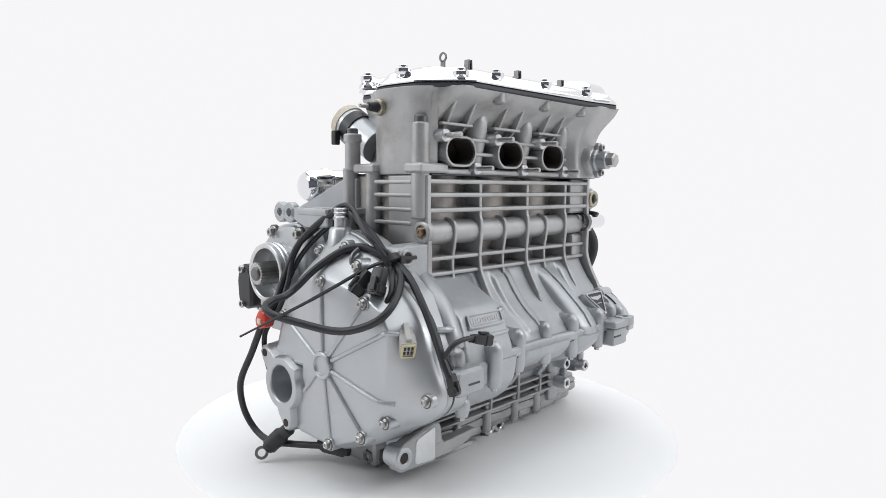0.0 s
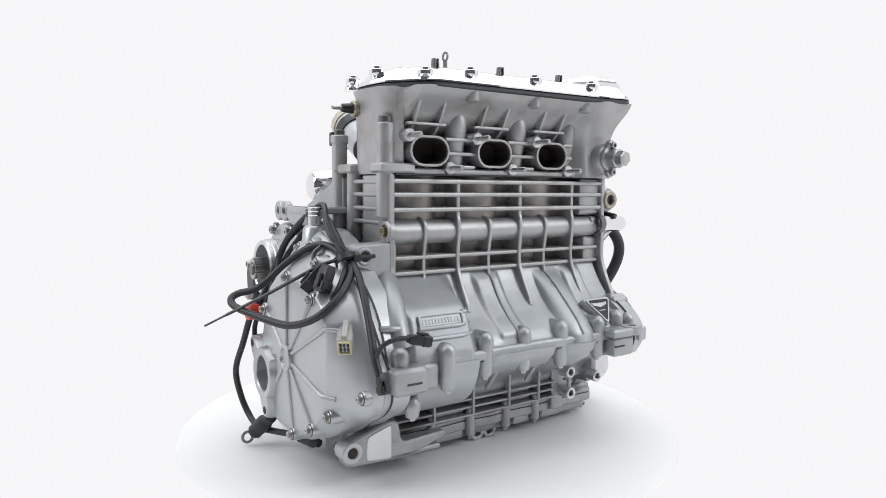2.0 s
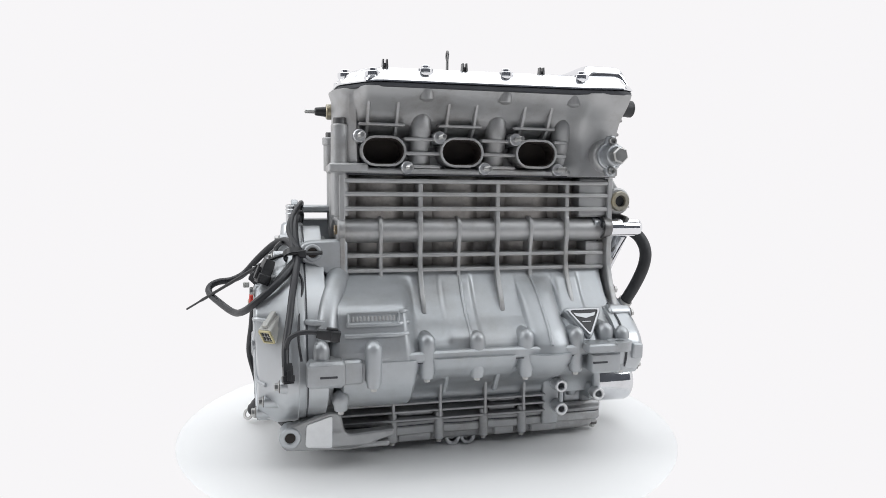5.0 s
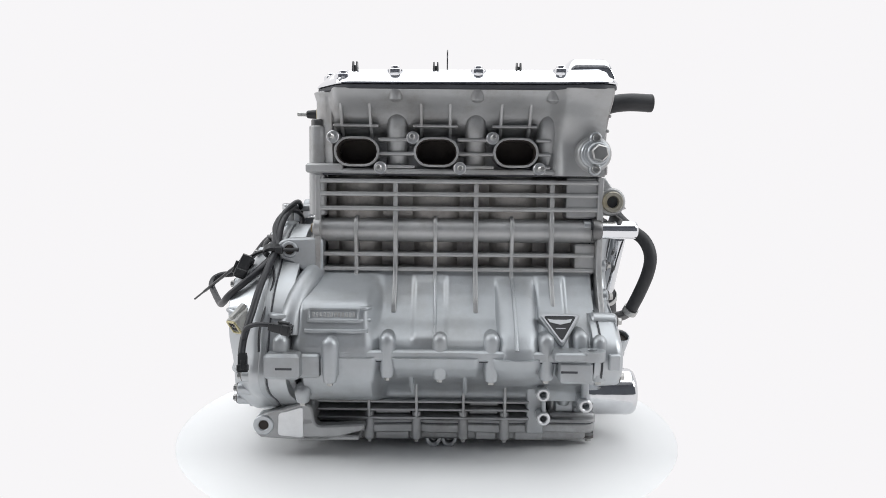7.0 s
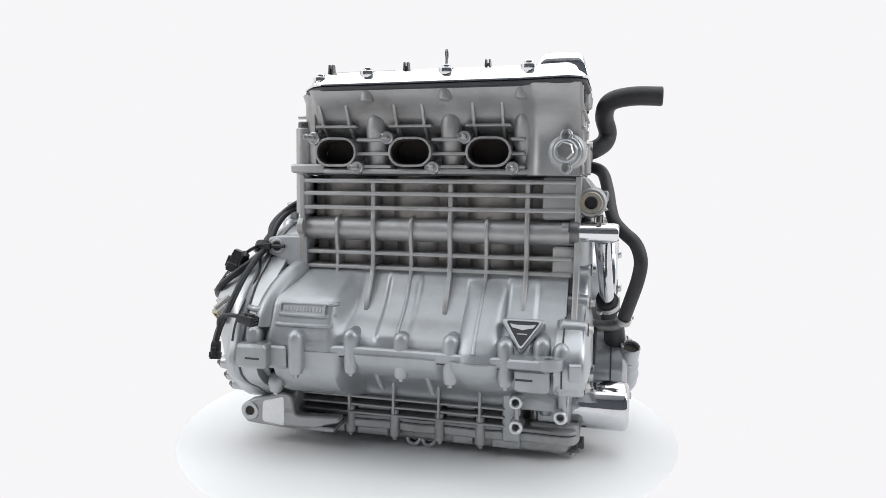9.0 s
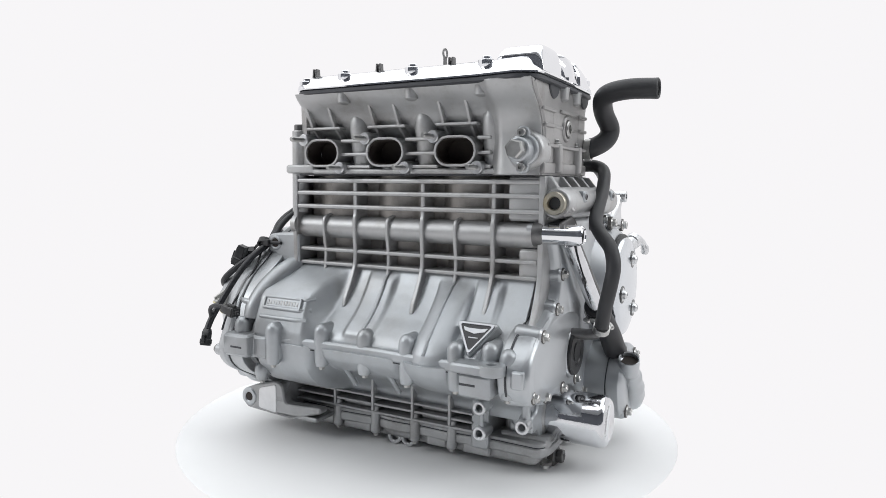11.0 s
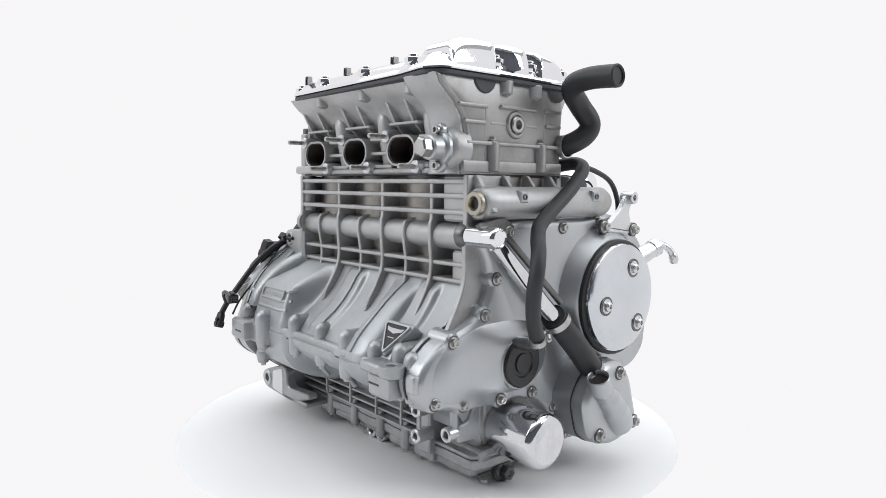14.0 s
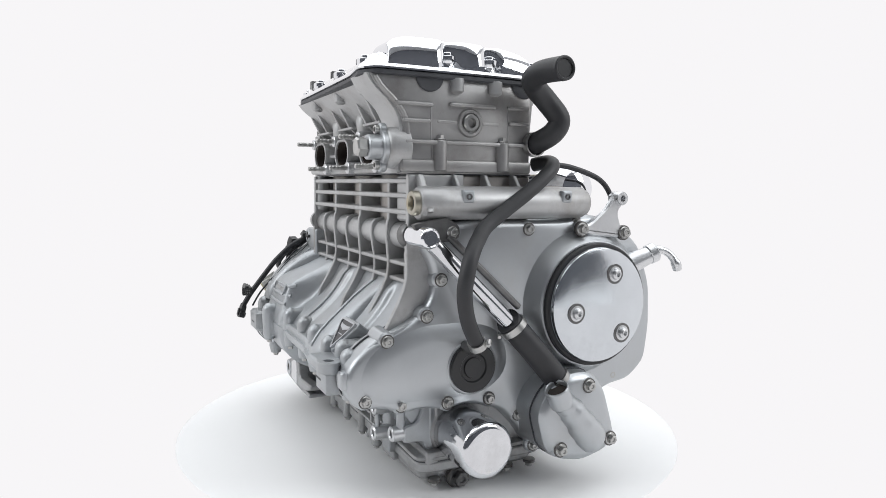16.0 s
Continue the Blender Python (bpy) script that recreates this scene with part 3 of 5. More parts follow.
    prism(bm, [(0.0, 0.425), (0.035, 0.425), (0.20, 0.36), (0.0, 0.355)], "x", -0.215, -0.198, 0.002)
    part("rear_web", bm, CAST, block)
    bm = bmesh.new()
    box(bm, -0.305, -0.20, -0.02, 0.075, 0.352, 0.366, 0.004, "y")
    prism(bm, rounded([(-0.02, 0.366), (0.10, 0.366), (0.10, 0.345), (0.05, 0.325), (-0.02, 0.33)], 0.006, 2), "x", -0.303, -0.287, 0.003)
    part("rear_arm", bm, CAST, block, "cast rear mounting arm")
    for x, y in ((-0.303, 0.105), (-0.303, 0.138)):
        bm = bmesh.new()
        lathe(bm, (x, y, 0.355), (1, 0, 0), [(0, 0.0085), (0, 0.019), (0.002, 0.021), (0.013, 0.021), (0.015, 0.019), (0.015, 0.0085), (0, 0.0085)], 24, caps=False)
        part("rear_eye", bm, CAST, block, "cast eye for the rear mount")

    # the breather tube along the side with its plug
    bm = bmesh.new()
    lathe(bm, (0.357, -0.197, 0.383), (0, 1, 0), [(0, 0.020), (0, 0.0245), (0.004, 0.0275), (0.05, 0.0285), (0.07, 0.0285), (0.33, 0.0285), (0.34, 0.024), (0.34, 0.012), (0, 0.012), (0, 0.020)], 28, caps=False)
    prism(bm, [(0.325, 0.43), (0.345, 0.43), (0.388, 0.37), (0.325, 0.35)], "y", -0.19, -0.178, 0.002)
    for y in (-0.12, -0.06, 0.0, 0.05):
        prism(bm, [(0.33, 0.432), (0.345, 0.43), (0.366, 0.405), (0.33, 0.39)], "y", y - 0.0035, y + 0.0035, 0.0015)
    tube = part("side_gallery", bm, HEAD, block, "round cast gallery along the end of the block")
    bm = bmesh.new()
    lathe(bm, (0.357, -0.197, 0.383), (0, -1, 0), [(0, 0.011), (0, 0.0205), (0.008, 0.0205), (0.010, 0.019), (0.010, 0.0125), (0.008, 0.011), (0, 0.011)], 28, caps=False)
    bush = part("gallery_bush", bm, BUSH, tube, "tarnished ring bush with an open bore")
    # black disc across the bush, its darkness painted for the open bore
    bm = bmesh.new()
    lathe(bm, (0.357, -0.1965, 0.383), (0, -1, 0), [(0, 0.0122), (0.002, 0.0122)], 24)
    part("bush_bore_shade", bm, PLASTIC, bush, "black disc standing for the shade in the bush")
    for y in (-0.115, 0.085):
        bm = bmesh.new()
        box(bm, 0.35, 0.3875, y - 0.011, y + 0.011, 0.383, 0.405, 0.004, "x")
        lug_ob = part("bracket_pad", bm, CAST, tube)
        bolt(lug_ob, (0.384, y, 0.394), (1, 0, 0), 0.0055, "cap", DARKSTEEL)
    return block


HEAD_FRONT = [(0.43, -0.190), (0.47, -0.186), (0.50, -0.184), (0.525, -0.187), (0.545, -0.200), (0.56, -0.218), (0.575, -0.240), (0.59, -0.252)]
HEAD_END = [(0.43, -0.222), (0.47, -0.217), (0.50, -0.216), (0.525, -0.222), (0.545, -0.235), (0.56, -0.252), (0.575, -0.268), (0.59, -0.276)]
TOP_EDGE = [(-0.222, -0.085), (-0.222, -0.13), (-0.217, -0.178), (-0.197, -0.206), (-0.172, -0.24), (-0.15, -0.254), (-0.075, -0.256), (0.085, -0.262), (0.235, -0.268), (0.315, -0.282),
            (0.345, -0.262), (0.348, -0.10), (0.346, 0.05), (0.315, 0.08), (-0.13, 0.075), (-0.155, 0.05), (-0.158, 0.0), (-0.175, -0.03), (-0.208, -0.05)]


def cylinder_head():
    bm = bmesh.new()
    rings = []
    for k in range(91):
        x = -0.20 + 0.535 * k / 90
        end = smoothstep(0.225, 0.262, x)
        left = 1 - smoothstep(-0.195, -0.172, x)
        cut = 0.085 * (1 - smoothstep(-0.165, -0.15, x))
        ring = []
        for j in range(17):
            z = 0.432 + 0.158 * j / 16
            y = table(HEAD_FRONT, z) * (1 - end) + table(HEAD_END, z) * end
            inside = bump_between(x, -0.185, 0.225, 0.012)
            y += 0.026 * inside * (1 - smoothstep(0.506, 0.528, z))
            y = y * (1 - left) + (-0.19 - 0.006 * smoothstep(0.5, 0.59, z)) * left
            ring.append((x, y, z))
        ring += [(x, 0.06 - cut, 0.59), (x, 0.04 - cut, 0.555), (x, 0.035 - cut, 0.50), (x, 0.035 - cut, 0.432)]
        rings.append(ring)
    loft(bm, rings)
    # rounded chain tunnel on the other end
    tunnel = rounded([(-0.185, -0.196), (-0.205, -0.190), (-0.220, -0.165), (-0.225, -0.115), (-0.222, -0.08), (-0.205, -0.05), (-0.187, -0.034), (-0.187, -0.196)], 0.02, 3)
    pillow(bm, tunnel, "z", [(0.432, 0.003), (0.44, 0), (0.575, -0.002), (0.59, -0.005)])
    head = part("cylinder_head", bm, HEAD, engine, "silver cast cylinder head with three exhaust ports", sharp=50)

    # foot flange with lugs
    bm = bmesh.new()
    box(bm, -0.238, -0.165, -0.206, -0.16, 0.4345, 0.4525, 0.005, "z")
    box(bm, -0.232, -0.19, -0.07, -0.01, 0.4345, 0.4525, 0.005, "z")
    box(bm, -0.17, 0.338, -0.205, -0.15, 0.4335, 0.4435, 0.004, "z")
    part("foot_flange", bm, HEAD, head)
    bm = bmesh.new()
    box(bm, -0.205, 0.333, -0.200, 0.04, 0.4305, 0.4335, 0.0, "z")
    part("head_gasket", bm, GASKET, head, "thin dark head gasket")

    # the exhaust ports
    for x in PORTS:
        bm = bmesh.new()
        slab(bm, obround(x, 0.4755, 0.0435, 0.0285), obround(x, 0.4755, 0.0392, 0.0242), "y", -0.2125, -0.155)
        port = part("exhaust_port", bm, HEAD, head, "oval exhaust port flange")
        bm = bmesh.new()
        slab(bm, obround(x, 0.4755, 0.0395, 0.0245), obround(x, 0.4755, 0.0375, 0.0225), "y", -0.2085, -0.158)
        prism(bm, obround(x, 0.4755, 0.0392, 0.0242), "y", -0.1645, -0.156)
        part("port_bore", bm, SOOT_SHADE, port, "dark sooty bore")
        for dx, dz in ((-0.045, 0.027), (0.0455, -0.0305)):
            bm = bmesh.new()
            lathe(bm, (x + dx, -0.15, 0.4755 + dz), (0, -1, 0), [(0, 0.0135), (0.056, 0.0125), (0.0645, 0.012), (0.066, 0.0105), (0.066, 0.005)], 20)
            boss = part("stud_boss", bm, BARE, port, "worn bright stud boss")
            bm = bmesh.new()
            rod(bm, (x + dx, -0.20, 0.4755 + dz), (x + dx, -0.252, 0.4755 + dz), 0.0048, seg=12, edge=0.0012)
            for k in range(9):
                lathe(bm, (x + dx, -0.226 - 0.0028 * k, 0.4755 + dz), (0, -1, 0), [(0, 0.0046), (0.0007, 0.0053), (0.0014, 0.0046)], 12, caps=False)
            part("stud", bm, STEEL, boss, "threaded steel stud")
    # cross bars between the ports, brackets over them, half columns
    for a, b in ((PORTS[0] + 0.040, PORTS[1] - 0.040), (PORTS[1] + 0.040, PORTS[2] - 0.040), (PORTS[2] + 0.040, 0.236)):
        for z in (0.4995, 0.4725, 0.4475):
            bm = bmesh.new()
            box(bm, a, b, -0.203, -0.15, z - 0.0035, z + 0.0035, 0.003, "x")
            part("cross_bar", bm, HEAD, head)
    for x in (-0.0615, 0.0905, 0.232):
        bm = bmesh.new()
        lathe(bm, (x, -0.166, 0.436), (0, -0.20, 1), [(0, 0.021), (0.085, 0.021), (0.105, 0.0195), (0.118, 0.014), (0.124, 0.004)], 20)
        part("half_column", bm, HEAD, head)
        bm = bmesh.new()
        lathe(bm, (x, -0.238, 0.566), (0, 0, 1), [(0, 0.006), (0.004, 0.0125), (0.025, 0.0135)], 20)
        part("screw_boss", bm, HEAD, head)
    for x in PORTS:
        bm = bmesh.new()
        box(bm, x - 0.046, x + 0.042, -0.205, -0.15, 0.5225, 0.5285, 0.003, "x")
        for dx in (-0.029, 0.026):
            prism(bm, [(-0.204, 0.526), (-0.232, 0.578), (-0.17, 0.578), (-0.16, 0.50), (-0.175, 0.50)], "x", x + dx - 0.003, x + dx + 0.003, 0.001)
        part("port_bracket", bm, HEAD, head)

    # round cap by the exhaust side
    at = Vector((0.312, -0.2, 0.4735))
    bm = bmesh.new()
    lathe(bm, at, (0, -1, 0), [(0, 0.036), (0.028, 0.034), (0.034, 0.031), (0.036, 0.028)], 30)
    cap = part("tensioner_housing", bm, HEAD, head)
    bm = bmesh.new()
    lathe(bm, at, (0, -1, 0), [(0.034, 0.0275), (0.043, 0.0275), (0.045, 0.025), (0.045, 0.021), (0.066, 0.0205), (0.068, 0.018)], 30)
    for s in (-1, 1):
        rod(bm, at + Vector((0, -0.034, s * 0.029)), at + Vector((0, -0.046, s * 0.029)), 0.0115)
    tens = part("tensioner_cap", bm, COVER, cap, "satin turned cap")
    bm = bmesh.new()
    rod(bm, at + Vector((0, -0.066, 0)), at + Vector((0, -0.086, 0)), 0.0165, seg=6, edge=0.003)
    part("tensioner_bolt", bm, STEEL, cap, "large hexagon bolt")
    for s in (-1, 1):
        bolt(tens, at + Vector((0, -0.046, s * 0.029)), (0, -1, 0), 0.0075, "cap")

    # ribbed end face
    X = 0.335
    bm = bmesh.new()
    face = [(y + 0.004, z) for z, y in HEAD_END] + [(0.036, 0.59), (0.034, 0.432)]
    pillow(bm, face, "x", [(X - 0.012, 0.001), (X + 0.0015, 0.001), (X + 0.003, 0.004)])
    part("end_wall", bm, ENDCAST, head, "dull brown-stained end wall")
    for y0, y1, z in ((-0.228, -0.160, 0.545), (-0.215, -0.165, 0.518), (-0.130, -0.038, 0.5475), (-0.015, 0.030, 0.548), (-0.012, 0.030, 0.521), (-0.212, 0.032, 0.4835)):
        bm = bmesh.new()
        box(bm, X - 0.01, X + (0.012 if z < 0.5 else 0.0085), y0, y1, z - 0.0034, z + 0.0034, 0.0028, "y")
        part("face_rib", bm, ENDCAST, head)
    for y, z0, z1, w, h in ((-0.1625, 0.455, 0.548, 0.0022, 0.0035), (-0.0125, 0.455, 0.550, 0.0022, 0.0035)):
        bm = bmesh.new()
        box(bm, X - 0.01, X + h, y - w, y + w, z0, z1, 0.0028, "z")
        part("face_rib", bm, ENDCAST, head)
    bm = bmesh.new()
    sweep(bm, [(X + 0.001, table(HEAD_END, z) + 0.013, z) for z in (0.45, 0.48, 0.51, 0.53, 0.55, 0.57, 0.586)], 0.0045, 10, 4)
    part("face_rib", bm, ENDCAST, head)
    bm = bmesh.new()
    box(bm, X - 0.01, X + 0.007, -0.218, 0.036, 0.434, 0.455, 0.004, "y")
    part("face_band", bm, ENDCAST, head)
    for y in (-0.146, -0.024):
        bm = bmesh.new()
        rod(bm, (X + 0.003, y, 0.436), (X + 0.003, y, 0.488), 0.0125)
        post = part("face_column", bm, ENDCAST, head)
        bolt(post, (X + 0.003, y, 0.488), (0, 0, 1), 0.0075)
    bm = bmesh.new()
    lathe(bm, (X - 0.01, -0.089, 0.5185), (1, 0, 0), [(0, 0.025), (0.014, 0.0245), (0.017, 0.022), (0.017, 0.0175), (0.012, 0.017)], 28)
    box(bm, X - 0.01, X + 0.004, -0.152, -0.108, 0.515, 0.522, 0.003, "y")
    box(bm, X - 0.01, X + 0.004, -0.07, -0.03, 0.515, 0.522, 0.003, "y")
    seat = part("plug_seat", bm, ENDCAST, head)
    bolt(seat, (X - 0.004, -0.089, 0.5185), (1, 0, 0), 0.0150, "cap", STEEL)

    # half-moon gasket plugs under the cover
    for c, way in (((X + 0.002, -0.166, 0.592), (1, 0, 0)), ((X + 0.002, 0.02, 0.592), (1, 0, 0)), ((-0.195, -0.188, 0.590), (-0.6, -1, 0))):
        bm = bmesh.new()
        rod(bm, Vector(c) - Vector(way).normalized() * 0.04, Vector(c) + Vector(way).normalized() * 0.004, 0.026 if way[0] > 0 else 0.019, seg=28)
        part("gasket_plug", bm, GASKET, head, "half-moon rubber plug")
    for y in (-0.115, -0.04):
        bm = bmesh.new()
        lathe(bm, (X + 0.002, y, 0.566), (0, 0, 1), [(0, 0.006), (0.004, 0.0125), (0.025, 0.0135)], 20)
        part("screw_boss", bm, HEAD, head)

    # temperature sender on the chain side
    bm = bmesh.new()
    rod(bm, (-0.20, -0.085, 0.557), (-0.236, -0.085, 0.557), 0.0155)
    sender = part("sender_seat", bm, BUSH, head, "brass sender seat")
    bm = bmesh.new()
    rod(bm, (-0.232, -0.085, 0.557), (-0.258, -0.085, 0.557), 0.0105, 0.008)
    part("sender_body", bm, PLASTIC, sender)
    bm = bmesh.new()
    rod(bm, (-0.255, -0.085, 0.557), (-0.278, -0.085, 0.557), 0.0042)
    part("sender_pin", bm, STEEL, sender)
    bm = bmesh.new()
    rod(bm, (-0.22, 0.004, 0.44), (-0.22, 0.004, 0.512), 0.0155)
    rod(bm, (-0.22, 0.004, 0.495), (-0.22, 0.004, 0.512), 0.018)
    post = part("bolt_column", bm, HEAD, head)
    bolt(post, (-0.22, 0.004, 0.512), (0, 0, 1), 0.011, "cap", DARKSTEEL)
    return head


END_SCREWS = (-0.126, -0.047)


def valve_cover():
    edge = rounded(TOP_EDGE, 0.012, 3)
    bm = bmesh.new()
    pillow(bm, edge, "z", [(0.588, 0.003), (0.5895, 0.0), (0.595, 0.0), (0.5965, 0.003)])
    part("cover_gasket", bm, GASKET, engine, "dark rubber gasket under the valve cover")
    bm = bmesh.new()
    pillow(bm, edge, "z", [(0.5960, 0.003), (0.5975, -0.001), (0.600, -0.0012), (0.604, 0.001), (0.608, 0.005), (0.612, 0.012), (0.620, 0.018), (0.626, 0.026)])
    cover = part("valve_cover", bm, CHROME, engine, "mirror-bright chrome valve cover")
    for name, x0, x1, y, w, top, words in (("cam_dome", -0.195, 0.26, -0.133, 0.066, 0.634, "long low chrome dome"), ("cam_dome", -0.150, 0.26, 0.018, 0.050, 0.636, "long low chrome dome"),
                                           ("end_dome", 0.254, 0.345, -0.102, 0.140, 0.660, "high rounded chrome end dome")):
        bm = bmesh.new()
        rings = []
        for k in range(33):
            u = 0.5 - 0.5 * math.cos(math.pi * k / 32)
            x = x0 + (x1 - x0) * u
            side = min(u * (x1 - x0), (1 - u) * (x1 - x0)) / (0.03 if name == "cam_dome" else 0.02)
            lift = 0.03 + 0.97 * math.sqrt(max(0.0, 1 - max(0.0, 1 - side) ** 2))
            ring = []
            for j in range(73):
                a = math.pi * j / 72
                h = (top - 0.604) * lift * (1 if name == "cam_dome" else 0.90 - 0.10 * math.cos(a))
                cy, cz = math.cos(a), max(math.sin(a), 0.0)
                py, pz = y + w * math.copysign(abs(cy) ** (0.62 if name == "cam_dome" else 0.55), cy), 0.604 + h * cz ** (0.5 if name == "cam_dome" else 0.42)
                # notches over the two end screws
                dent = max((max(0.0, 1 - abs(py - c) / 0.016) for c in END_SCREWS), default=0.0) if name == "end_dome" else 0.0
                ring.append((x - 0.045 * dent * smoothstep(0.27, 0.335, x) * (1.12 - (pz - 0.604) / 0.06), py, pz))
            rings.append(ring)
        loft(bm, rings)
        part(name, bm, CHROME, cover, words, sharp=60)
    for x, y, top in ((-0.063, -0.231, 0.627), (0.0915, -0.236, 0.627), (0.243, -0.243, 0.628), (-0.2, -0.12, 0.63), (0.322, -0.126, 0.630), (0.328, -0.047, 0.629), (-0.16, -0.228, 0.618), (0.33, 0.035, 0.625), (-0.2, -0.02, 0.625)):
        bm = bmesh.new()
        lathe(bm, (x, y, 0.60), (0, 0, 1), [(0, 0.0185), (0.006, 0.0175), (0.010, 0.0145), (0.013, 0.0140), (top - 0.614, 0.0130), (top - 0.609, 0.0152), (top - 0.602, 0.0152), (top - 0.60, 0.0125)], 24)
        tower = part("screw_tower", bm, CHROME, cover)
        bolt(tower, (x, y, top - 0.003), (0, 0, 1), 0.0085, "cap", CHROME)
    # dark forks modelled in place of dark reflections on the chrome
    for x in (-0.138, 0.0125, 0.167):
        bm = bmesh.new()
        y = -0.226
        for s in (-1, 1):
            leg = [(x + s * 0.002, 0.606), (x + s * 0.012, 0.606), (x + s * 0.012, 0.6125), (x + s * 0.0065, 0.617), (x + s * 0.0048, 0.6405), (x + s * 0.002, 0.6405)]
            prism(bm, leg, "y", y - 0.006, y + 0.006, 0.0008)
        box(bm, x - 0.003, x + 0.003, y - 0.003, y + 0.005, 0.606, 0.634, 0.0008)
        part("chrome_reflection", bm, DARKSTEEL, cover, "small dark forked piece imitating a reflection in the chrome")
    bm = bmesh.new()
    ring = disc(-0.002, 0.697, 0.0110, 20)
    slab(bm, ring, disc(-0.002, 0.697, 0.0070, 20), "x", 0.0335, 0.0365)
    box(bm, 0.0335, 0.0365, -0.0085, 0.0045, 0.63, 0.689, 0.0005, "y")
    box(bm, -0.005, 0.0365, -0.0095, 0.0055, 0.640, 0.643, 0.0005, "y")
    part("lifting_tab", bm, DARKSTEEL, cover, "thin dark upright steel tab with a hole")
    return cover


# ---- covers and fittings on the alternator side ----
HUB = (-0.105, 0.095)
LEFT_EDGE = [(-0.02, 0.300), (-0.05, 0.325), (-0.10, 0.322), (-0.16, 0.295), (-0.215, 0.25), (-0.245, 0.228), (-0.268, 0.206), (-0.292, 0.172), (-0.313, 0.12), (-0.331, 0.068), (-0.310, 0.032),
             (-0.26, 0.002), (-0.215, -0.028), (-0.16, -0.05), (-0.11, -0.066), (-0.05, -0.066), (0.0, -0.058), (0.05, -0.045), (0.07, 0.0), (0.07, 0.07), (0.05, 0.12), (0.035, 0.17), (0.02, 0.23)]


LEFT_FLAT = [(0.0, 0.21), (-0.04, 0.233), (-0.095, 0.245), (-0.155, 0.237), (-0.212, 0.225), (-0.246, 0.209), (-0.266, 0.178), (-0.262, 0.12), (-0.248, 0.056), (-0.236, 0.022), (-0.206, -0.014), (-0.116, -0.050),
             (-0.03, -0.046), (0.04, -0.03), (0.058, 0.02), (0.048, 0.10), (0.025, 0.165)]


def reach(poly, c, a):
    """How far the outline poly lies from the point c in the direction a."""
    d = Vector((math.cos(a), math.sin(a)))
    best = 0.0
    for p, q in zip(poly, poly[1:] + poly[:1]):
        e, w = Vector(q) - Vector(p), Vector(p) - Vector(c)
        den = d.x * e.y - d.y * e.x
        if abs(den) > 1e-9:
            s, u = (w.x * e.y - w.y * e.x) / den, (w.x * d.y - w.y * d.x) / den
            if s > 0 and -1e-6 <= u <= 1 + 1e-6:
                best = max(best, s)
    return best


def left_x(y, z, edge):
    """How far out the cover stands: a flat cone with a creased outline, from which it falls away to the joint."""
    a, r = math.atan2(z - HUB[1], y - HUB[0]), math.hypot(y - HUB[0], z - HUB[1])
    inner, outer = reach(LEFT_FLAT, HUB, a), reach(edge, HUB, a)
    inner = min(inner, outer * 0.985)
    rim = -0.340 + 0.024 * smoothstep(-0.20, -0.27, y) + 0.034 * smoothstep(0.225, 0.29, z)
    flat = -0.379 + 0.007 * min(r / inner, 1) + 0.006 * smoothstep(-0.22, -0.27, y) * smoothstep(0.13, 0.06, z)
    u = max(0.0, (r - inner) / (outer - inner))
    if math.hypot(y - 0.016, z - 0.037) < 0.046:
        return -0.30
    soft = 0.06
    return flat + (rim - flat) * (max(0.0, u - soft * 0.5) if u > soft else u * u / (2 * soft)) / (1 - soft * 0.5)


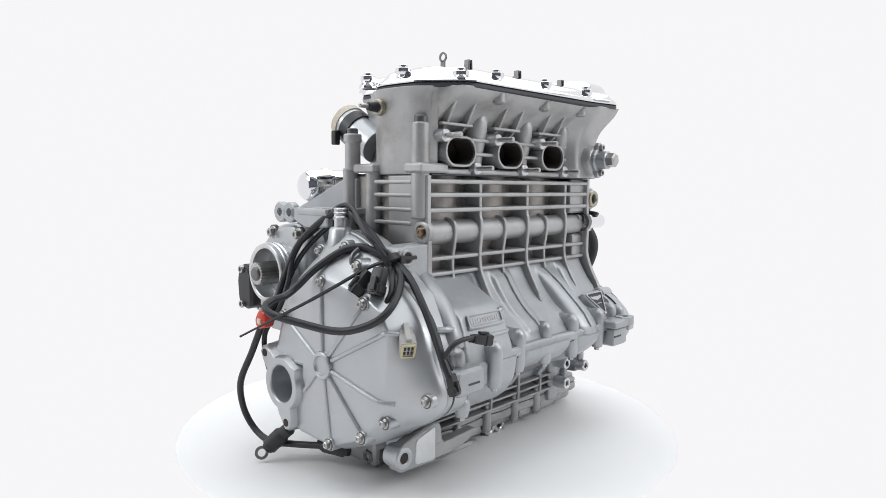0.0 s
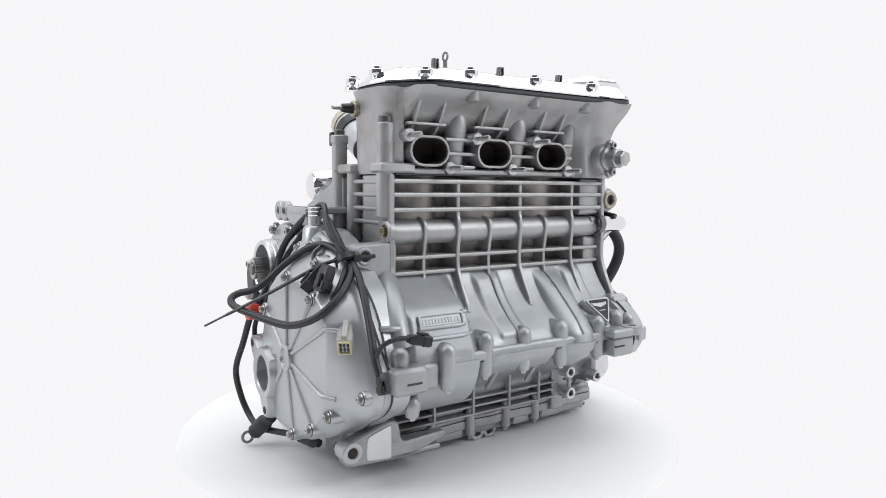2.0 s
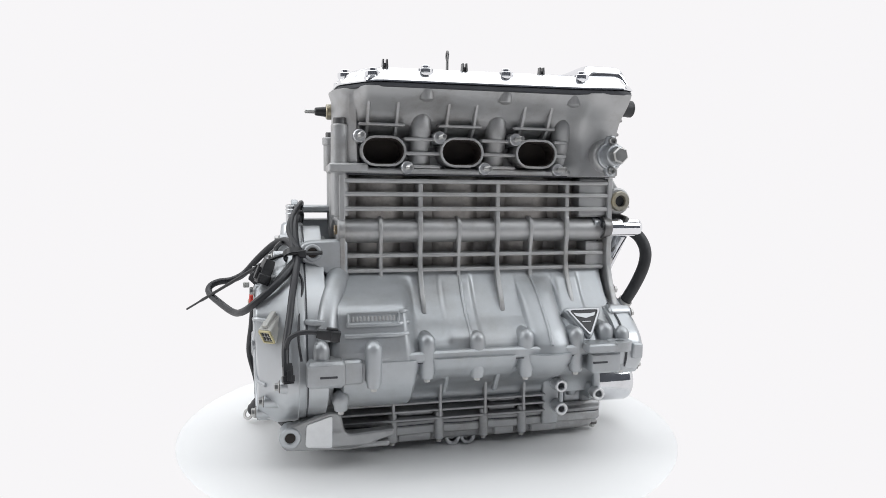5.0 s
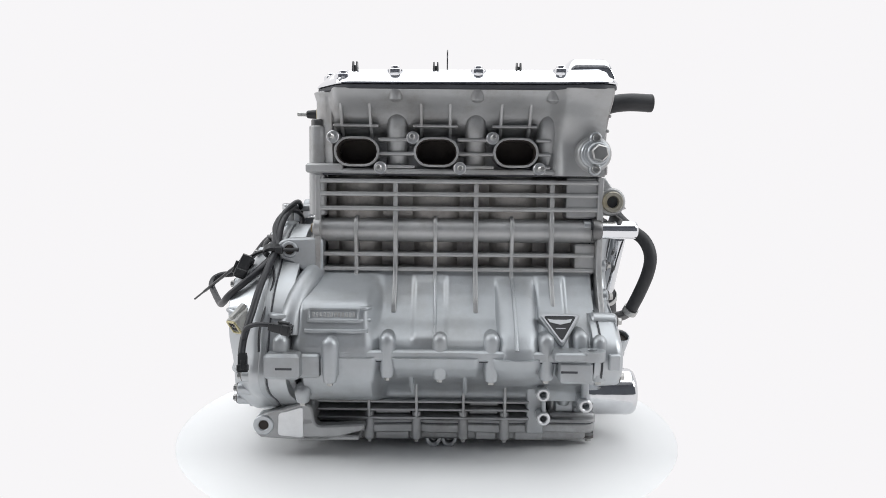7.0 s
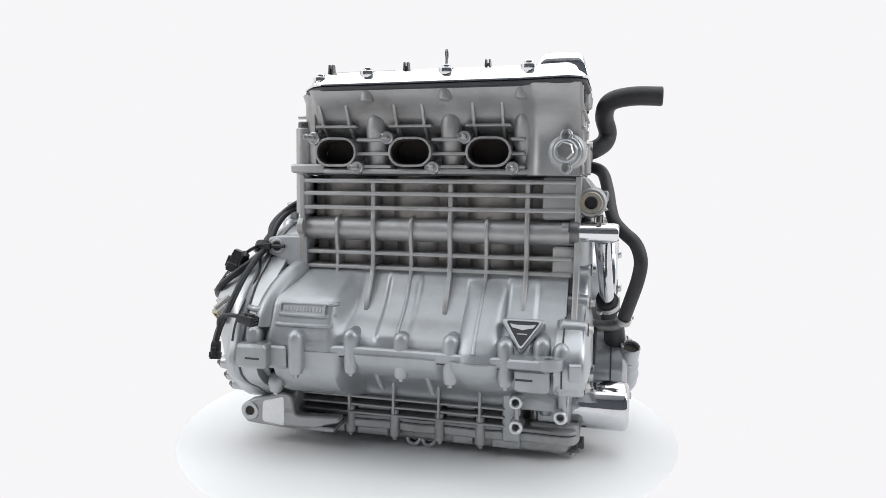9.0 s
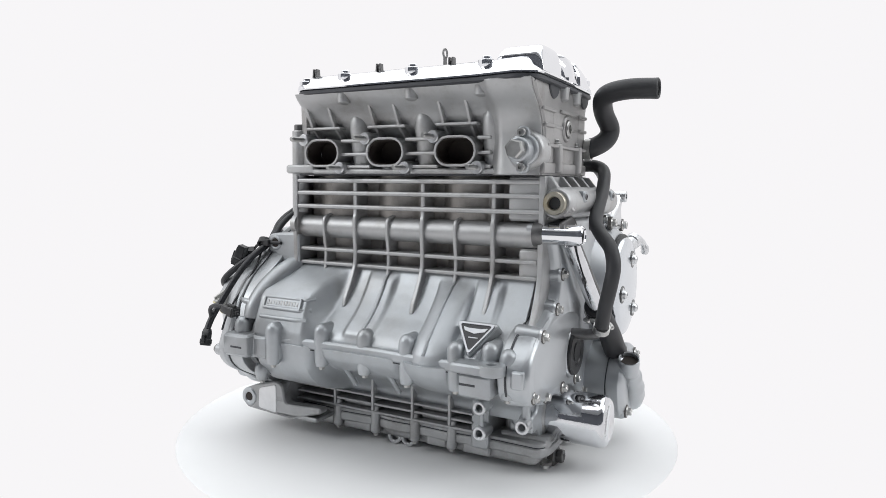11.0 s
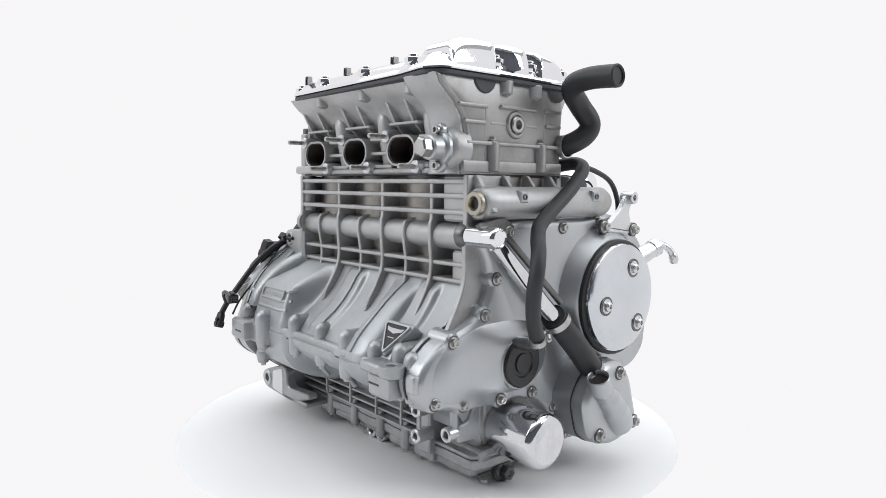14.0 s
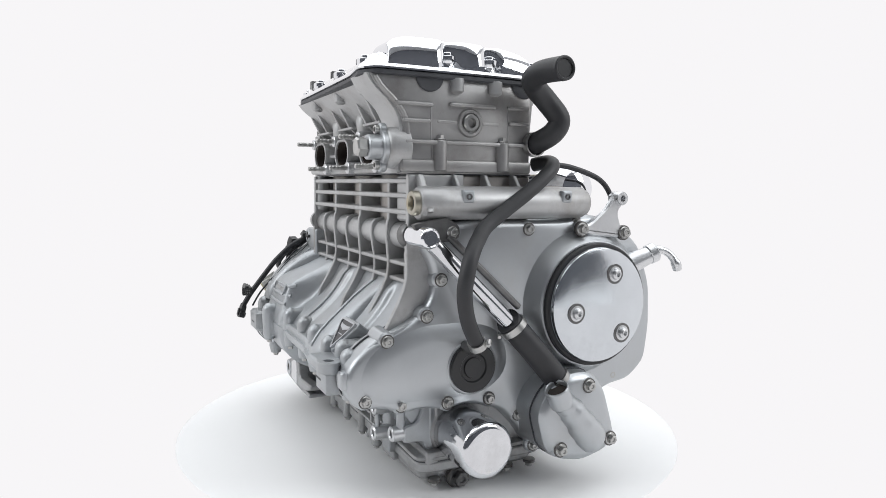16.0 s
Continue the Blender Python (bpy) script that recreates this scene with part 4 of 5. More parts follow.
def left_cover():
    edge = [(v.x, v.y) for v in spline([(y, z, 0) for y, z in LEFT_EDGE], 5, closed=True)]
    bm = bmesh.new()
    rings = [[(-0.25, y, z) for y, z in edge], [(-0.285, y, z) for y, z in edge]]
    ways = [(math.atan2(z - HUB[1], y - HUB[0]), math.hypot(y - HUB[0], z - HUB[1])) for y, z in edge]
    steps = [(1, u) for u in (1.0, 0.96, 0.85, 0.7, 0.55, 0.4, 0.25, 0.15, 0.08, 0.04)] + [(0, u) for u in (1.0, 0.97, 0.9, 0.75, 0.6, 0.4, 0.2, 0.1)]
    for outside, u in steps:
        ring = []
        for a, r in ways:
            inner = min(reach(LEFT_FLAT, HUB, a), r * 0.985)
            q = inner + (r - inner) * u if outside else inner * u
            y, z = HUB[0] + q * math.cos(a), HUB[1] + q * math.sin(a)
            ring.append((left_x(y, z, edge) + (0.008 if outside and u == 1.0 else 0), y, z))
        rings.append(ring)
    loft(bm, rings)
    body = part("clutch_cover", bm, COVER, engine, "satin silver end cover with radial ribs", sharp=55)
    bm = bmesh.new()
    pillow(bm, [(HUB[0] + (y - HUB[0]) * 1.006, HUB[1] + (z - HUB[1]) * 1.006) for y, z in edge], "x", [(-0.2865, 0), (-0.2835, 0)])
    part("cover_gasket", bm, GASKET, body, "thin dark joint line")
    bm = bmesh.new()
    lathe(bm, (-0.37, *HUB), (-1, 0, 0), [(0, 0.026), (0.014, 0.025), (0.016, 0.022), (0.016, 0.018), (0.012, 0.016), (0.012, 0.001)], 28)
    part("hub", bm, COVER, body)
    for path in (((-0.094, 0.238),), ((-0.208, 0.217),), ((-0.262, 0.176), (-0.276, 0.172)), ((-0.244, 0.058), (-0.266, 0.056)), ((-0.204, -0.008),), ((-0.116, -0.042),), ((0.012, 0.160),), ((-0.045, 0.035),)):
        y, z = path[0]
        line = [(HUB[0] + (y - HUB[0]) * u, HUB[1] + (z - HUB[1]) * u) for u in (0.16, 0.4, 0.6, 0.8, 0.92, 1.0)] + list(path[1:])
        bm = bmesh.new()
        sweep(bm, [(left_x(py, pz, edge) - 0.0005, py, pz) for py, pz in line], 0.0042, 8, 3)
        part("radial_rib", bm, COVER, body)
    for y, z, out in ((-0.094, 0.242, 0.002), (-0.208, 0.217, 0.003), (-0.314, 0.066, 0.006), (-0.247, 0.021, 0.005), (-0.204, -0.012, 0.004), (-0.116, -0.047, 0.004),
                      (0.02, 0.165, 0.006), (-0.02, 0.288, 0.006), (-0.105, 0.300, 0.006), (-0.155, 0.272, 0.006)):
        x = max(left_x(y, z, edge), -0.374) - out
        bm = bmesh.new()
        rod(bm, (-0.29, y, z), (x - 0.001, y, z), 0.0150, 0.0125, edge=0.003)
        pad = part("screw_pad", bm, COVER, body)
        bolt(pad, (x, y, z), (-1, 0, 0), 0.0078)
    bm = bmesh.new()
    rim = [(HUB[0] + (y - HUB[0]) * 1.008, HUB[1] + (z - HUB[1]) * 1.008) for y, z in edge]
    pillow(bm, rim, "x", [(-0.2875, 0.001), (-0.289, 0), (-0.299, 0), (-0.301, 0.002), (-0.302, 0.008)])
    part("joint_rim", bm, CAST, body)
    # lobed bearing mouth with two lugs
    at, n = (0.016, 0.037), 48
    star = []
    for k in range(n):
        b = 2 * math.pi * k / n
        q = 0.052
        for y, z, r in ((0.068, 0.088, 0.016), (0.0, -0.034, 0.016), (-0.03, 0.07, 0.004)):
            dy, dz = y - at[0], z - at[1]
            along, off = dy * math.cos(b) + dz * math.sin(b), -dy * math.sin(b) + dz * math.cos(b)
            if along > 0 and abs(off) < r:
                q = max(q, along + math.sqrt(r * r - off * off))
        star.append(q)
    star = [max(star[k], 0.5 * (star[k - 1] + star[(k + 1) % n])) for k in range(n)]
    rim = [(at[0] + star[k] * math.cos(2 * math.pi * k / n), at[1] + star[k] * math.sin(2 * math.pi * k / n)) for k in range(n)]
    hole = disc(*at, 0.035, n)
    bm = bmesh.new()
    rows = [(-0.33, inset(rim, -0.004)), (-0.383, rim), (-0.3865, inset(rim, 0.003)), (-0.3865, disc(*at, 0.0375, n)), (-0.384, hole), (-0.31, hole)]
    loft(bm, [[(x, y, z) for y, z in ring] for x, ring in rows])
    mouth = part("bearing_mouth", bm, COVER, body, "lobed flange with a round open mouth")
    # dark discs on the lugs, drawn as shade in their holes
    for y, z in ((0.068, 0.088), (0.0, -0.034)):
        bm = bmesh.new()
        lathe(bm, (-0.386, y, z), (-1, 0, 0), [(0, 0.0075), (0.0012, 0.0075)], 18)
        part("lug_bore_shade", bm, SOOT_SHADE, mouth, "dark disc painted as the shade in a hole")
    # dark colour on the floor stands in for shade in the mouth
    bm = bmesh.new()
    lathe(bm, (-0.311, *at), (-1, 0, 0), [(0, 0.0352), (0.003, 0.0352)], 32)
    part("mouth_shade", bm, SOOT_SHADE, mouth, "dark disc for the shade inside the mouth")
    # bright hose fitting
    bm = bmesh.new()
    rod(bm, (-0.304, -0.063, 0.29), (-0.304, -0.063, 0.334), 0.026, 0.022, edge=0.005)
    part("fitting_base", bm, COVER, body)
    bm = bmesh.new()
    pipe(bm, (-0.304, -0.063, 0.325), (0, 0, 1), 0.045, 0.0125, 0.0095, 20)
    for z in (0.350, 0.358, 0.365):
        lathe(bm, (-0.304, -0.063, z), (0, 0, 1), [(0, 0.0125), (0.002, 0.0138), (0.004, 0.0125)], 20, caps=False)
    part("hose_fitting", bm, BARE, body, "bright barbed hose fitting")
    # shoulder of the case between cover and block
    bm = bmesh.new()
    poly = [(HUB[0] + (y - HUB[0]) * 0.955, HUB[1] + (z - HUB[1]) * 0.955) for y, z in edge]
    pillow(bm, poly, "x", [(-0.283, 0.0), (-0.272, 0.0), (-0.268, 0.006), (-0.24, 0.012)])
    part("case_shoulder", bm, CAST, engine, "stepped silver shoulder of the case")
    bm = bmesh.new()
    sweep(bm, [(-0.222, -0.190, 0.240), (-0.232, -0.228, 0.222), (-0.243, -0.262, 0.195), (-0.250, -0.287, 0.162), (-0.250, -0.296, 0.135)], 0.021, 16, 6)
    part("case_roll", bm, CAST, engine, "rounded roll of the case beside the cover")
    for z in (0.192, 0.172):
        bm = bmesh.new()
        y = -0.224 - (0.225 - z) * 1.5
        sweep(bm, [(-0.286, y + 0.012, z), (-0.27, y + 0.004, z), (-0.25, y + 0.004, z - 0.002)], 0.0055, 8, 4)
        part("shoulder_ridge", bm, CAST, engine)
    return body


def drive_end():
    c = (0.135, 0.232)
    bm = bmesh.new()
    shape = rounded([(0.04, 0.31), (0.10, 0.335), (0.17, 0.325), (0.225, 0.27), (0.24, 0.19), (0.20, 0.13), (0.12, 0.12), (0.04, 0.15)], 0.02, 3)
    pillow(bm, shape, "x", [(-0.23, 0), (-0.285, 0), (-0.298, 0.006), (-0.302, 0.014)])
    body = part("drive_housing", bm, COVER, engine, "silver housing round the output shaft")
    bm = bmesh.new()
    pipe(bm, (-0.29, *c), (-1, 0, 0), 0.052, 0.060, 0.050, 36)
    for x in (-0.315, -0.325):
        lathe(bm, (x, *c), (-1, 0, 0), [(0, 0.060), (0.0015, 0.0625), (0.004, 0.0625), (0.0055, 0.060)], 36, caps=False)
    part("shaft_collar", bm, BARE, body, "ringed bright collar")
    bm = bmesh.new()
    lathe(bm, (-0.296, *c), (-1, 0, 0), [(0, 0.0505), (0.002, 0.0505)], 30)
    part("collar_floor", bm, DARKSTEEL, body)
    bm = bmesh.new()
    teeth = []
    for k in range(44):
        r = 0.0235 if k % 2 else 0.0195
        a = 2 * math.pi * k / 44
        teeth.append((c[0] + r * math.cos(a), c[1] + r * math.sin(a)))
    prism(bm, teeth, "x", -0.30, -0.362)
    shaft = part("splined_shaft", bm, STEEL, body, "toothed steel shaft end")
    bm = bmesh.new()
    rod(bm, (-0.35, *c), (-0.366, *c), 0.014)
    part("shaft_tip", bm, DARKSTEEL, shaft)
    for y, z in ((0.165, 0.312), (0.075, 0.312), (0.225, 0.255), (0.21, 0.15)):
        bolt(body, (-0.300, y, z), (-1, 0, 0), 0.011)
    bm = bmesh.new()
    pillow(bm, rounded([(0.19, 0.155), (0.215, 0.145), (0.24, 0.16), (0.245, 0.21), (0.235, 0.24), (0.21, 0.245), (0.19, 0.225)], 0.012, 3), "x", [(-0.29, 0), (-0.335, 0), (-0.341, 0.005)])
    switch = part("neutral_switch", bm, PLASTIC, body, "black oval switch housing")
    for y, z in ((0.222, 0.158), (0.222, 0.232)):
        bolt(switch, (-0.339, y, z), (-1, 0, 0), 0.008, "cap")
    return body


def wire(name, pts, r, label, mat=None, seg=10):
    bm = bmesh.new()
    sweep(bm, pts, r, seg, 7)
    return part(name, bm, mat or CABLE, engine, label)


def connector(at, way, n, w, h, mat, label, lip=None):
    """A moulded plug with a collar, ribs and an open face."""
    d = Vector(way).normalized()
    m = Matrix.Translation(at) @ d.to_track_quat("Z", "Y").to_matrix().to_4x4()
    bm = bmesh.new()
    face = rounded([(-w, -h), (w, -h), (w, h), (-w, h)], min(w, h) * 0.35, 3)
    pillow(bm, face, "z", [(-n, 0.004), (-n * 0.75, 0.002), (-n * 0.35, 0.002), (-n * 0.3, 0), (0, 0), (0.001, 0.0025)])
    box(bm, -w * 0.35, w * 0.35, h * 0.9, h * 1.35, -n * 0.6, -n * 0.05, 0.001)
    bm.transform(m)
    ob = part("connector", bm, mat, engine, label)
    bm = bmesh.new()
    slab(bm, inset(face, 0.0015), inset(face, 0.0045), "z", -0.002, 0.0035)
    bm.transform(m)
    part("connector_seal", bm, lip or mat, ob)
    bm = bmesh.new()
    for sx in (-0.45, 0.0, 0.45):
        for sy in (-0.3, 0.3):
            box(bm, w * sx - w * 0.13, w * sx + w * 0.13, h * sy - h * 0.2, h * sy + h * 0.2, -0.001, 0.003, 0.0008, "z")
    bm.transform(m)
    part("terminals", bm, PLASTIC if mat is not PLASTIC else DARKSTEEL, ob)
    return ob


def cables():
    r = 0.0066
    wire("cable", [(-0.300, -0.190, 0.283), (-0.306, -0.225, 0.262), (-0.338, -0.252, 0.232), (-0.372, -0.256, 0.203), (-0.394, -0.228, 0.183), (-0.414, -0.185, 0.174), (-0.445, -0.125, 0.184),
                   (-0.466, -0.082, 0.195), (-0.466, -0.064, 0.206), (-0.450, -0.060, 0.214), (-0.425, -0.057, 0.217), (-0.400, -0.057, 0.230), (-0.372, -0.075, 0.262), (-0.342, -0.105, 0.292),
                   (-0.322, -0.128, 0.302), (-0.312, -0.15, 0.300), (-0.302, -0.182, 0.288)], r, "thick black looped cable")
    wire("cable", [(-0.296, -0.188, 0.278), (-0.300, -0.16, 0.312), (-0.300, -0.125, 0.338), (-0.296, -0.085, 0.356), (-0.293, -0.045, 0.362), (-0.300, -0.005, 0.345), (-0.318, 0.045, 0.30), (-0.338, 0.062, 0.245),
                   (-0.358, 0.066, 0.195), (-0.385, 0.072, 0.150), (-0.395, 0.10, 0.085), (-0.402, 0.132, 0.02), (-0.390, 0.142, -0.04), (-0.380, 0.115, -0.080), (-0.375, 0.07, -0.092), (-0.36, 0.02, -0.088), (-0.335, -0.04, -0.082)],
         r, "long black cable round the cover")
    wire("cable", [(-0.301, -0.195, 0.275), (-0.307, -0.165, 0.308), (-0.305, -0.12, 0.345), (-0.288, -0.07, 0.372), (-0.285, -0.03, 0.368), (-0.295, 0.01, 0.335), (-0.322, 0.055, 0.285), (-0.345, 0.05, 0.22),
                   (-0.362, 0.055, 0.172), (-0.375, 0.085, 0.12), (-0.37, 0.085, 0.06), (-0.36, 0.06, 0.0)], 0.0052, "thin black cable")
    wire("cable", [(-0.292, -0.19, 0.286), (-0.312, -0.15, 0.322), (-0.302, -0.105, 0.352), (-0.285, -0.055, 0.352), (-0.288, 0.005, 0.325), (-0.315, 0.05, 0.27), (-0.345, 0.075, 0.19), (-0.38, 0.06, 0.16)], 0.005, "thin black cable")
    wire("cable", [(-0.296, -0.19, 0.284), (-0.300, -0.235, 0.262), (-0.308, -0.275, 0.225), (-0.315, -0.310, 0.180), (-0.322, -0.338, 0.140), (-0.322, -0.355, 0.112)], 0.0064, "black cable beside the joint flange")
    wire("cable", [(-0.322, -0.340, 0.135), (-0.315, -0.350, 0.158), (-0.295, -0.356, 0.168), (-0.268, -0.359, 0.168)], 0.0042, "thin branch cable")
    wire("cable", [(-0.30, -0.20, 0.275), (-0.335, -0.235, 0.238), (-0.352, -0.238, 0.210), (-0.340, -0.250, 0.182)], 0.005, "short black lead")
    wire("cable", [(-0.303, -0.215, 0.262), (-0.29, -0.245, 0.235), (-0.296, -0.275, 0.195), (-0.300, -0.315, 0.150), (-0.296, -0.338, 0.115)], 0.0022, "fine black lead")
    # loose cable tie through the lug
    bm = bmesh.new()
    sweep(bm, [(-0.252, -0.208, 0.285), (-0.285, -0.207, 0.2845), (-0.31, -0.203, 0.284), (-0.345, -0.185, 0.2715), (-0.39, -0.160, 0.244), (-0.43, -0.130, 0.2165), (-0.47, -0.095, 0.189), (-0.512, -0.058, 0.160)], 0.0034, 6, 6, radii=[0.004, 0.004, 0.0036, 0.0034, 0.003, 0.002])
    tie = part("cable_tie", bm, PLASTIC, engine, "black plastic cable tie with a long loose end")
    bm = bmesh.new()
    lathe(bm, (-0.303, -0.196, 0.280), Vector((0.05, -0.6, -0.75)), [(-0.006, 0.017), (-0.006, 0.0205), (0.006, 0.0205), (0.006, 0.017), (-0.006, 0.017)], 22, caps=False)
    part("tie_loop", bm, PLASTIC, tie)
    bm = bmesh.new()
    box(bm, -0.296, -0.282, -0.216, -0.203, 0.277, 0.291, 0.002)
    part("tie_head", bm, PLASTIC, tie)
    # plugs
    connector((-0.352, -0.292, 0.150), (-0.42, -0.66, -0.55), 0.066, 0.0130, 0.0165, GREYPLUG, "grey plug with a yellowed seal", YELLOW)
    connector((-0.374, -0.186, 0.234), (-0.55, 0.25, -0.75), 0.042, 0.013, 0.011, PLASTIC, "black open plug hanging from the bundle")
    connector((-0.362, -0.226, 0.236), (-0.35, -0.1, -0.9), 0.042, 0.013, 0.012, PLASTIC, "black open plug hanging from the bundle")
    connector((-0.236, -0.361, 0.160), (0.9, -0.1, -0.15), 0.036, 0.011, 0.0095, PLASTIC, "small black plug on a branch cable")
    connector((-0.318, -0.362, 0.088), (0.05, -0.25, -0.95), 0.030, 0.010, 0.008, PLASTIC, "black plug at the flange")
    # red clip, battery lead boot and ring terminal
    bm = bmesh.new()
    pillow(bm, rounded([(0.052, 0.140), (0.080, 0.133), (0.088, 0.152), (0.074, 0.172), (0.054, 0.168)], 0.008, 3), "x", [(-0.374, 0.002), (-0.377, 0), (-0.394, 0), (-0.397, 0.004)])
    clip = part("cable_clip", bm, RED, engine, "bright red plastic cable clip")
    bm = bmesh.new()
    box(bm, -0.400, -0.393, 0.062, 0.074, 0.145, 0.156, 0.002, "x")
    part("clip_insert", bm, CREAM, clip, "pale insert")
    bm = bmesh.new()
    box(bm, -0.408, -0.395, 0.030, 0.046, 0.187, 0.198, 0.002, "x")
    part("clip_tongue", bm, GREYPLUG, clip)
    bm = bmesh.new()
    sweep(bm, [(-0.365, 0.012, -0.050), (-0.372, 0.03, -0.066), (-0.385, 0.045, -0.085), (-0.395, 0.052, -0.097)], 0.013, 12, 5, radii=[0.008, 0.013, 0.0165, 0.0155, 0.012])
    boot = part("terminal_boot", bm, RUBBER, engine, "black rubber terminal boot")
    bm = bmesh.new()
    lathe(bm, (-0.403, 0.058, -0.104), (0.4, 0.5, -0.3), [(-0.0015, 0.0075), (-0.0015, 0.013), (0.0015, 0.013), (0.0015, 0.0075), (-0.0015, 0.0075)], 20, caps=False)
    part("ring_terminal", bm, STEEL, boot, "bare ring terminal")
    bm = bmesh.new()
    sweep(bm, [(-0.335, -0.03, -0.082), (-0.322, -0.065, -0.084), (-0.312, -0.095, -0.086)], 0.012, 10, 4, radii=[0.009, 0.013, 0.013, 0.008])
    part("cable_boot", bm, RUBBER, engine, "black rubber cable end")
    # clip under the cover's screw
    bm = bmesh.new()
    sweep(bm, [(-0.325, -0.140, 0.300), (-0.336, -0.135, 0.288), (-0.338, -0.138, 0.268), (-0.330, -0.142, 0.26)], 0.0045, 8, 4)
    part("wire_clip", bm, DARKSTEEL, engine, "dark bent wire clip")


# ---- covers and fittings on the clutch side ----
RIGHT_EDGE = [(-0.205, 0.345), (-0.10, 0.355), (0.03, 0.352), (0.10, 0.352), (0.16, 0.362), (0.235, 0.345), (0.29, 0.295), (0.318, 0.22), (0.322, 0.14), (0.312, 0.065), (0.27, 0.03),
              (0.22, 0.025), (0.17, 0.0), (0.13, -0.075), (0.06, -0.085), (0.03, -0.06), (0.005, -0.022), (-0.03, 0.012), (-0.06, 0.022), (-0.10, 0.032), (-0.137, 0.024), (-0.175, 0.034), (-0.223, 0.03),
              (-0.255, 0.045), (-0.292, 0.045), (-0.315, 0.07), (-0.320, 0.10), (-0.309, 0.126), (-0.278, 0.155), (-0.240, 0.171), (-0.203, 0.187), (-0.178, 0.206), (-0.163, 0.235), (-0.166, 0.275), (-0.186, 0.308)]


def right_cover():
    edge = rounded(RIGHT_EDGE, 0.02, 3)
    bm = bmesh.new()
    pillow(bm, edge, "x", [(0.305, 0), (0.345, 0), (0.350, 0.0012), (0.3545, 0.0035), (0.3575, 0.0065), (0.359, 0.0095)])
    body = part("timing_cover", bm, COVER, engine, "satin aluminium timing and clutch cover", sharp=55)
    bm = bmesh.new()
    pillow(bm, inset(edge, -0.0015), "x", [(0.3175, 0), (0.3205, 0)])
    part("cover_gasket", bm, GASKET, body, "thin dark joint line")
    # swelling towards the front, proud pad round the seal
    bm = bmesh.new()
    pillow(bm, rounded([(-0.275, 0.085), (-0.235, 0.075), (-0.075, 0.072), (-0.04, 0.095), (-0.05, 0.14), (-0.10, 0.155), (-0.19, 0.155), (-0.26, 0.125)], 0.03, 5), "x", [(0.353, -0.022), (0.3585, -0.016), (0.363, -0.005), (0.3655, 0.006)])
    part("cover_swelling", bm, COVER, body)
    for y, z, x in ((0.022, 0.336, 0.360), (-0.14, 0.335, 0.360), (-0.152, 0.254, 0.360), (-0.178, 0.194, 0.360), (-0.249, 0.158, 0.360), (-0.286, 0.062, 0.358), (-0.222, 0.046, 0.356), (-0.137, 0.040, 0.360),
                    (-0.055, 0.037, 0.360), (0.008, -0.002, 0.358), (0.044, -0.066, 0.356), (0.305, 0.170, 0.345), (0.300, 0.078, 0.345), (0.228, 0.045, 0.35), (0.13, 0.345, 0.356), (0.22, 0.335, 0.352), (0.07, 0.02, 0.36)):
        bm = bmesh.new()
        rod(bm, (0.31, y, z), (x - 0.0005, y, z), 0.0185, 0.0155, edge=0.004)
        pad = part("screw_pad", bm, COVER, body)
        bolt(pad, (x, y, z), (1, 0, 0), 0.0084)
    bm = bmesh.new()
    box(bm, 0.33, 0.352, -0.325, -0.308, 0.082, 0.112, 0.004)
    part("cover_tab", bm, COVER, body)
    # clutch drum cap
    c = (0.150, 0.197)
    bm = bmesh.new()
    lathe(bm, (0.34, *c), (1, 0, 0), [(0, 0.146), (0.018, 0.138), (0.030, 0.127), (0.046, 0.120), (0.050, 0.116), (0.050, 0.10)], 56)
    drum = part("clutch_bulge", bm, COVER, body, "round raised rim of the cover")
    bm = bmesh.new()
    lathe(bm, (0.385, *c), (1, 0, 0), [(0, 0.1135), (0.012, 0.1135), (0.014, 0.111), (0.014, 0.095)], 56)
    part("cap_ring", bm, RUBBER, drum, "black ring round the cap")
    bm = bmesh.new()
    lathe(bm, (0.395, *c), (1, 0, 0), [(0, 0.106), (0.008, 0.1065), (0.012, 0.104), (0.0145, 0.096), (0.0165, 0.08), (0.018, 0.05), (0.0185, 0.002)], 56)
    cap = part("clutch_cap", bm, POLISHED, drum, "polished round clutch cap, lightly scratched")
    for y, z in ((0.177, 0.254), (0.092, 0.187), (0.198, 0.143)):
        bm = bmesh.new()
        lathe(bm, (0.409, y, z), (1, 0, 0), [(0, 0.019), (0.0045, 0.0185), (0.0045, 0.014), (0.002, 0.0135)], 24)
        seat = part("bolt_seat", bm, DARKSTEEL, drum)
        bolt(cap, (0.4125, y, z), (1, 0, 0), 0.0105, "dome", BARE)
    # black round cap
    bm = bmesh.new()
    lathe(bm, (0.36, -0.094, 0.100), (1, 0, 0), [(0, 0.050), (0.005, 0.049), (0.007, 0.0465), (0.007, 0.043)], 40)
    rim = part("cap_rim", bm, COVER, body)
    bm = bmesh.new()
    lathe(bm, (0.362, -0.094, 0.100), (1, 0, 0), [(0, 0.044), (0.0095, 0.044), (0.0115, 0.042), (0.0115, 0.026), (0.0085, 0.024), (0.0085, 0.0185), (0.0115, 0.0175), (0.0115, 0.014)], 40)
    black = part("inspection_cap", bm, PLASTIC, rim, "black round inspection cap")
    bm = bmesh.new()
    rod(bm, (0.368, -0.094, 0.100), (0.3730, -0.094, 0.100), 0.0125, seg=6)
    part("cap_hexagon", bm, RUBBER, black)
    return body


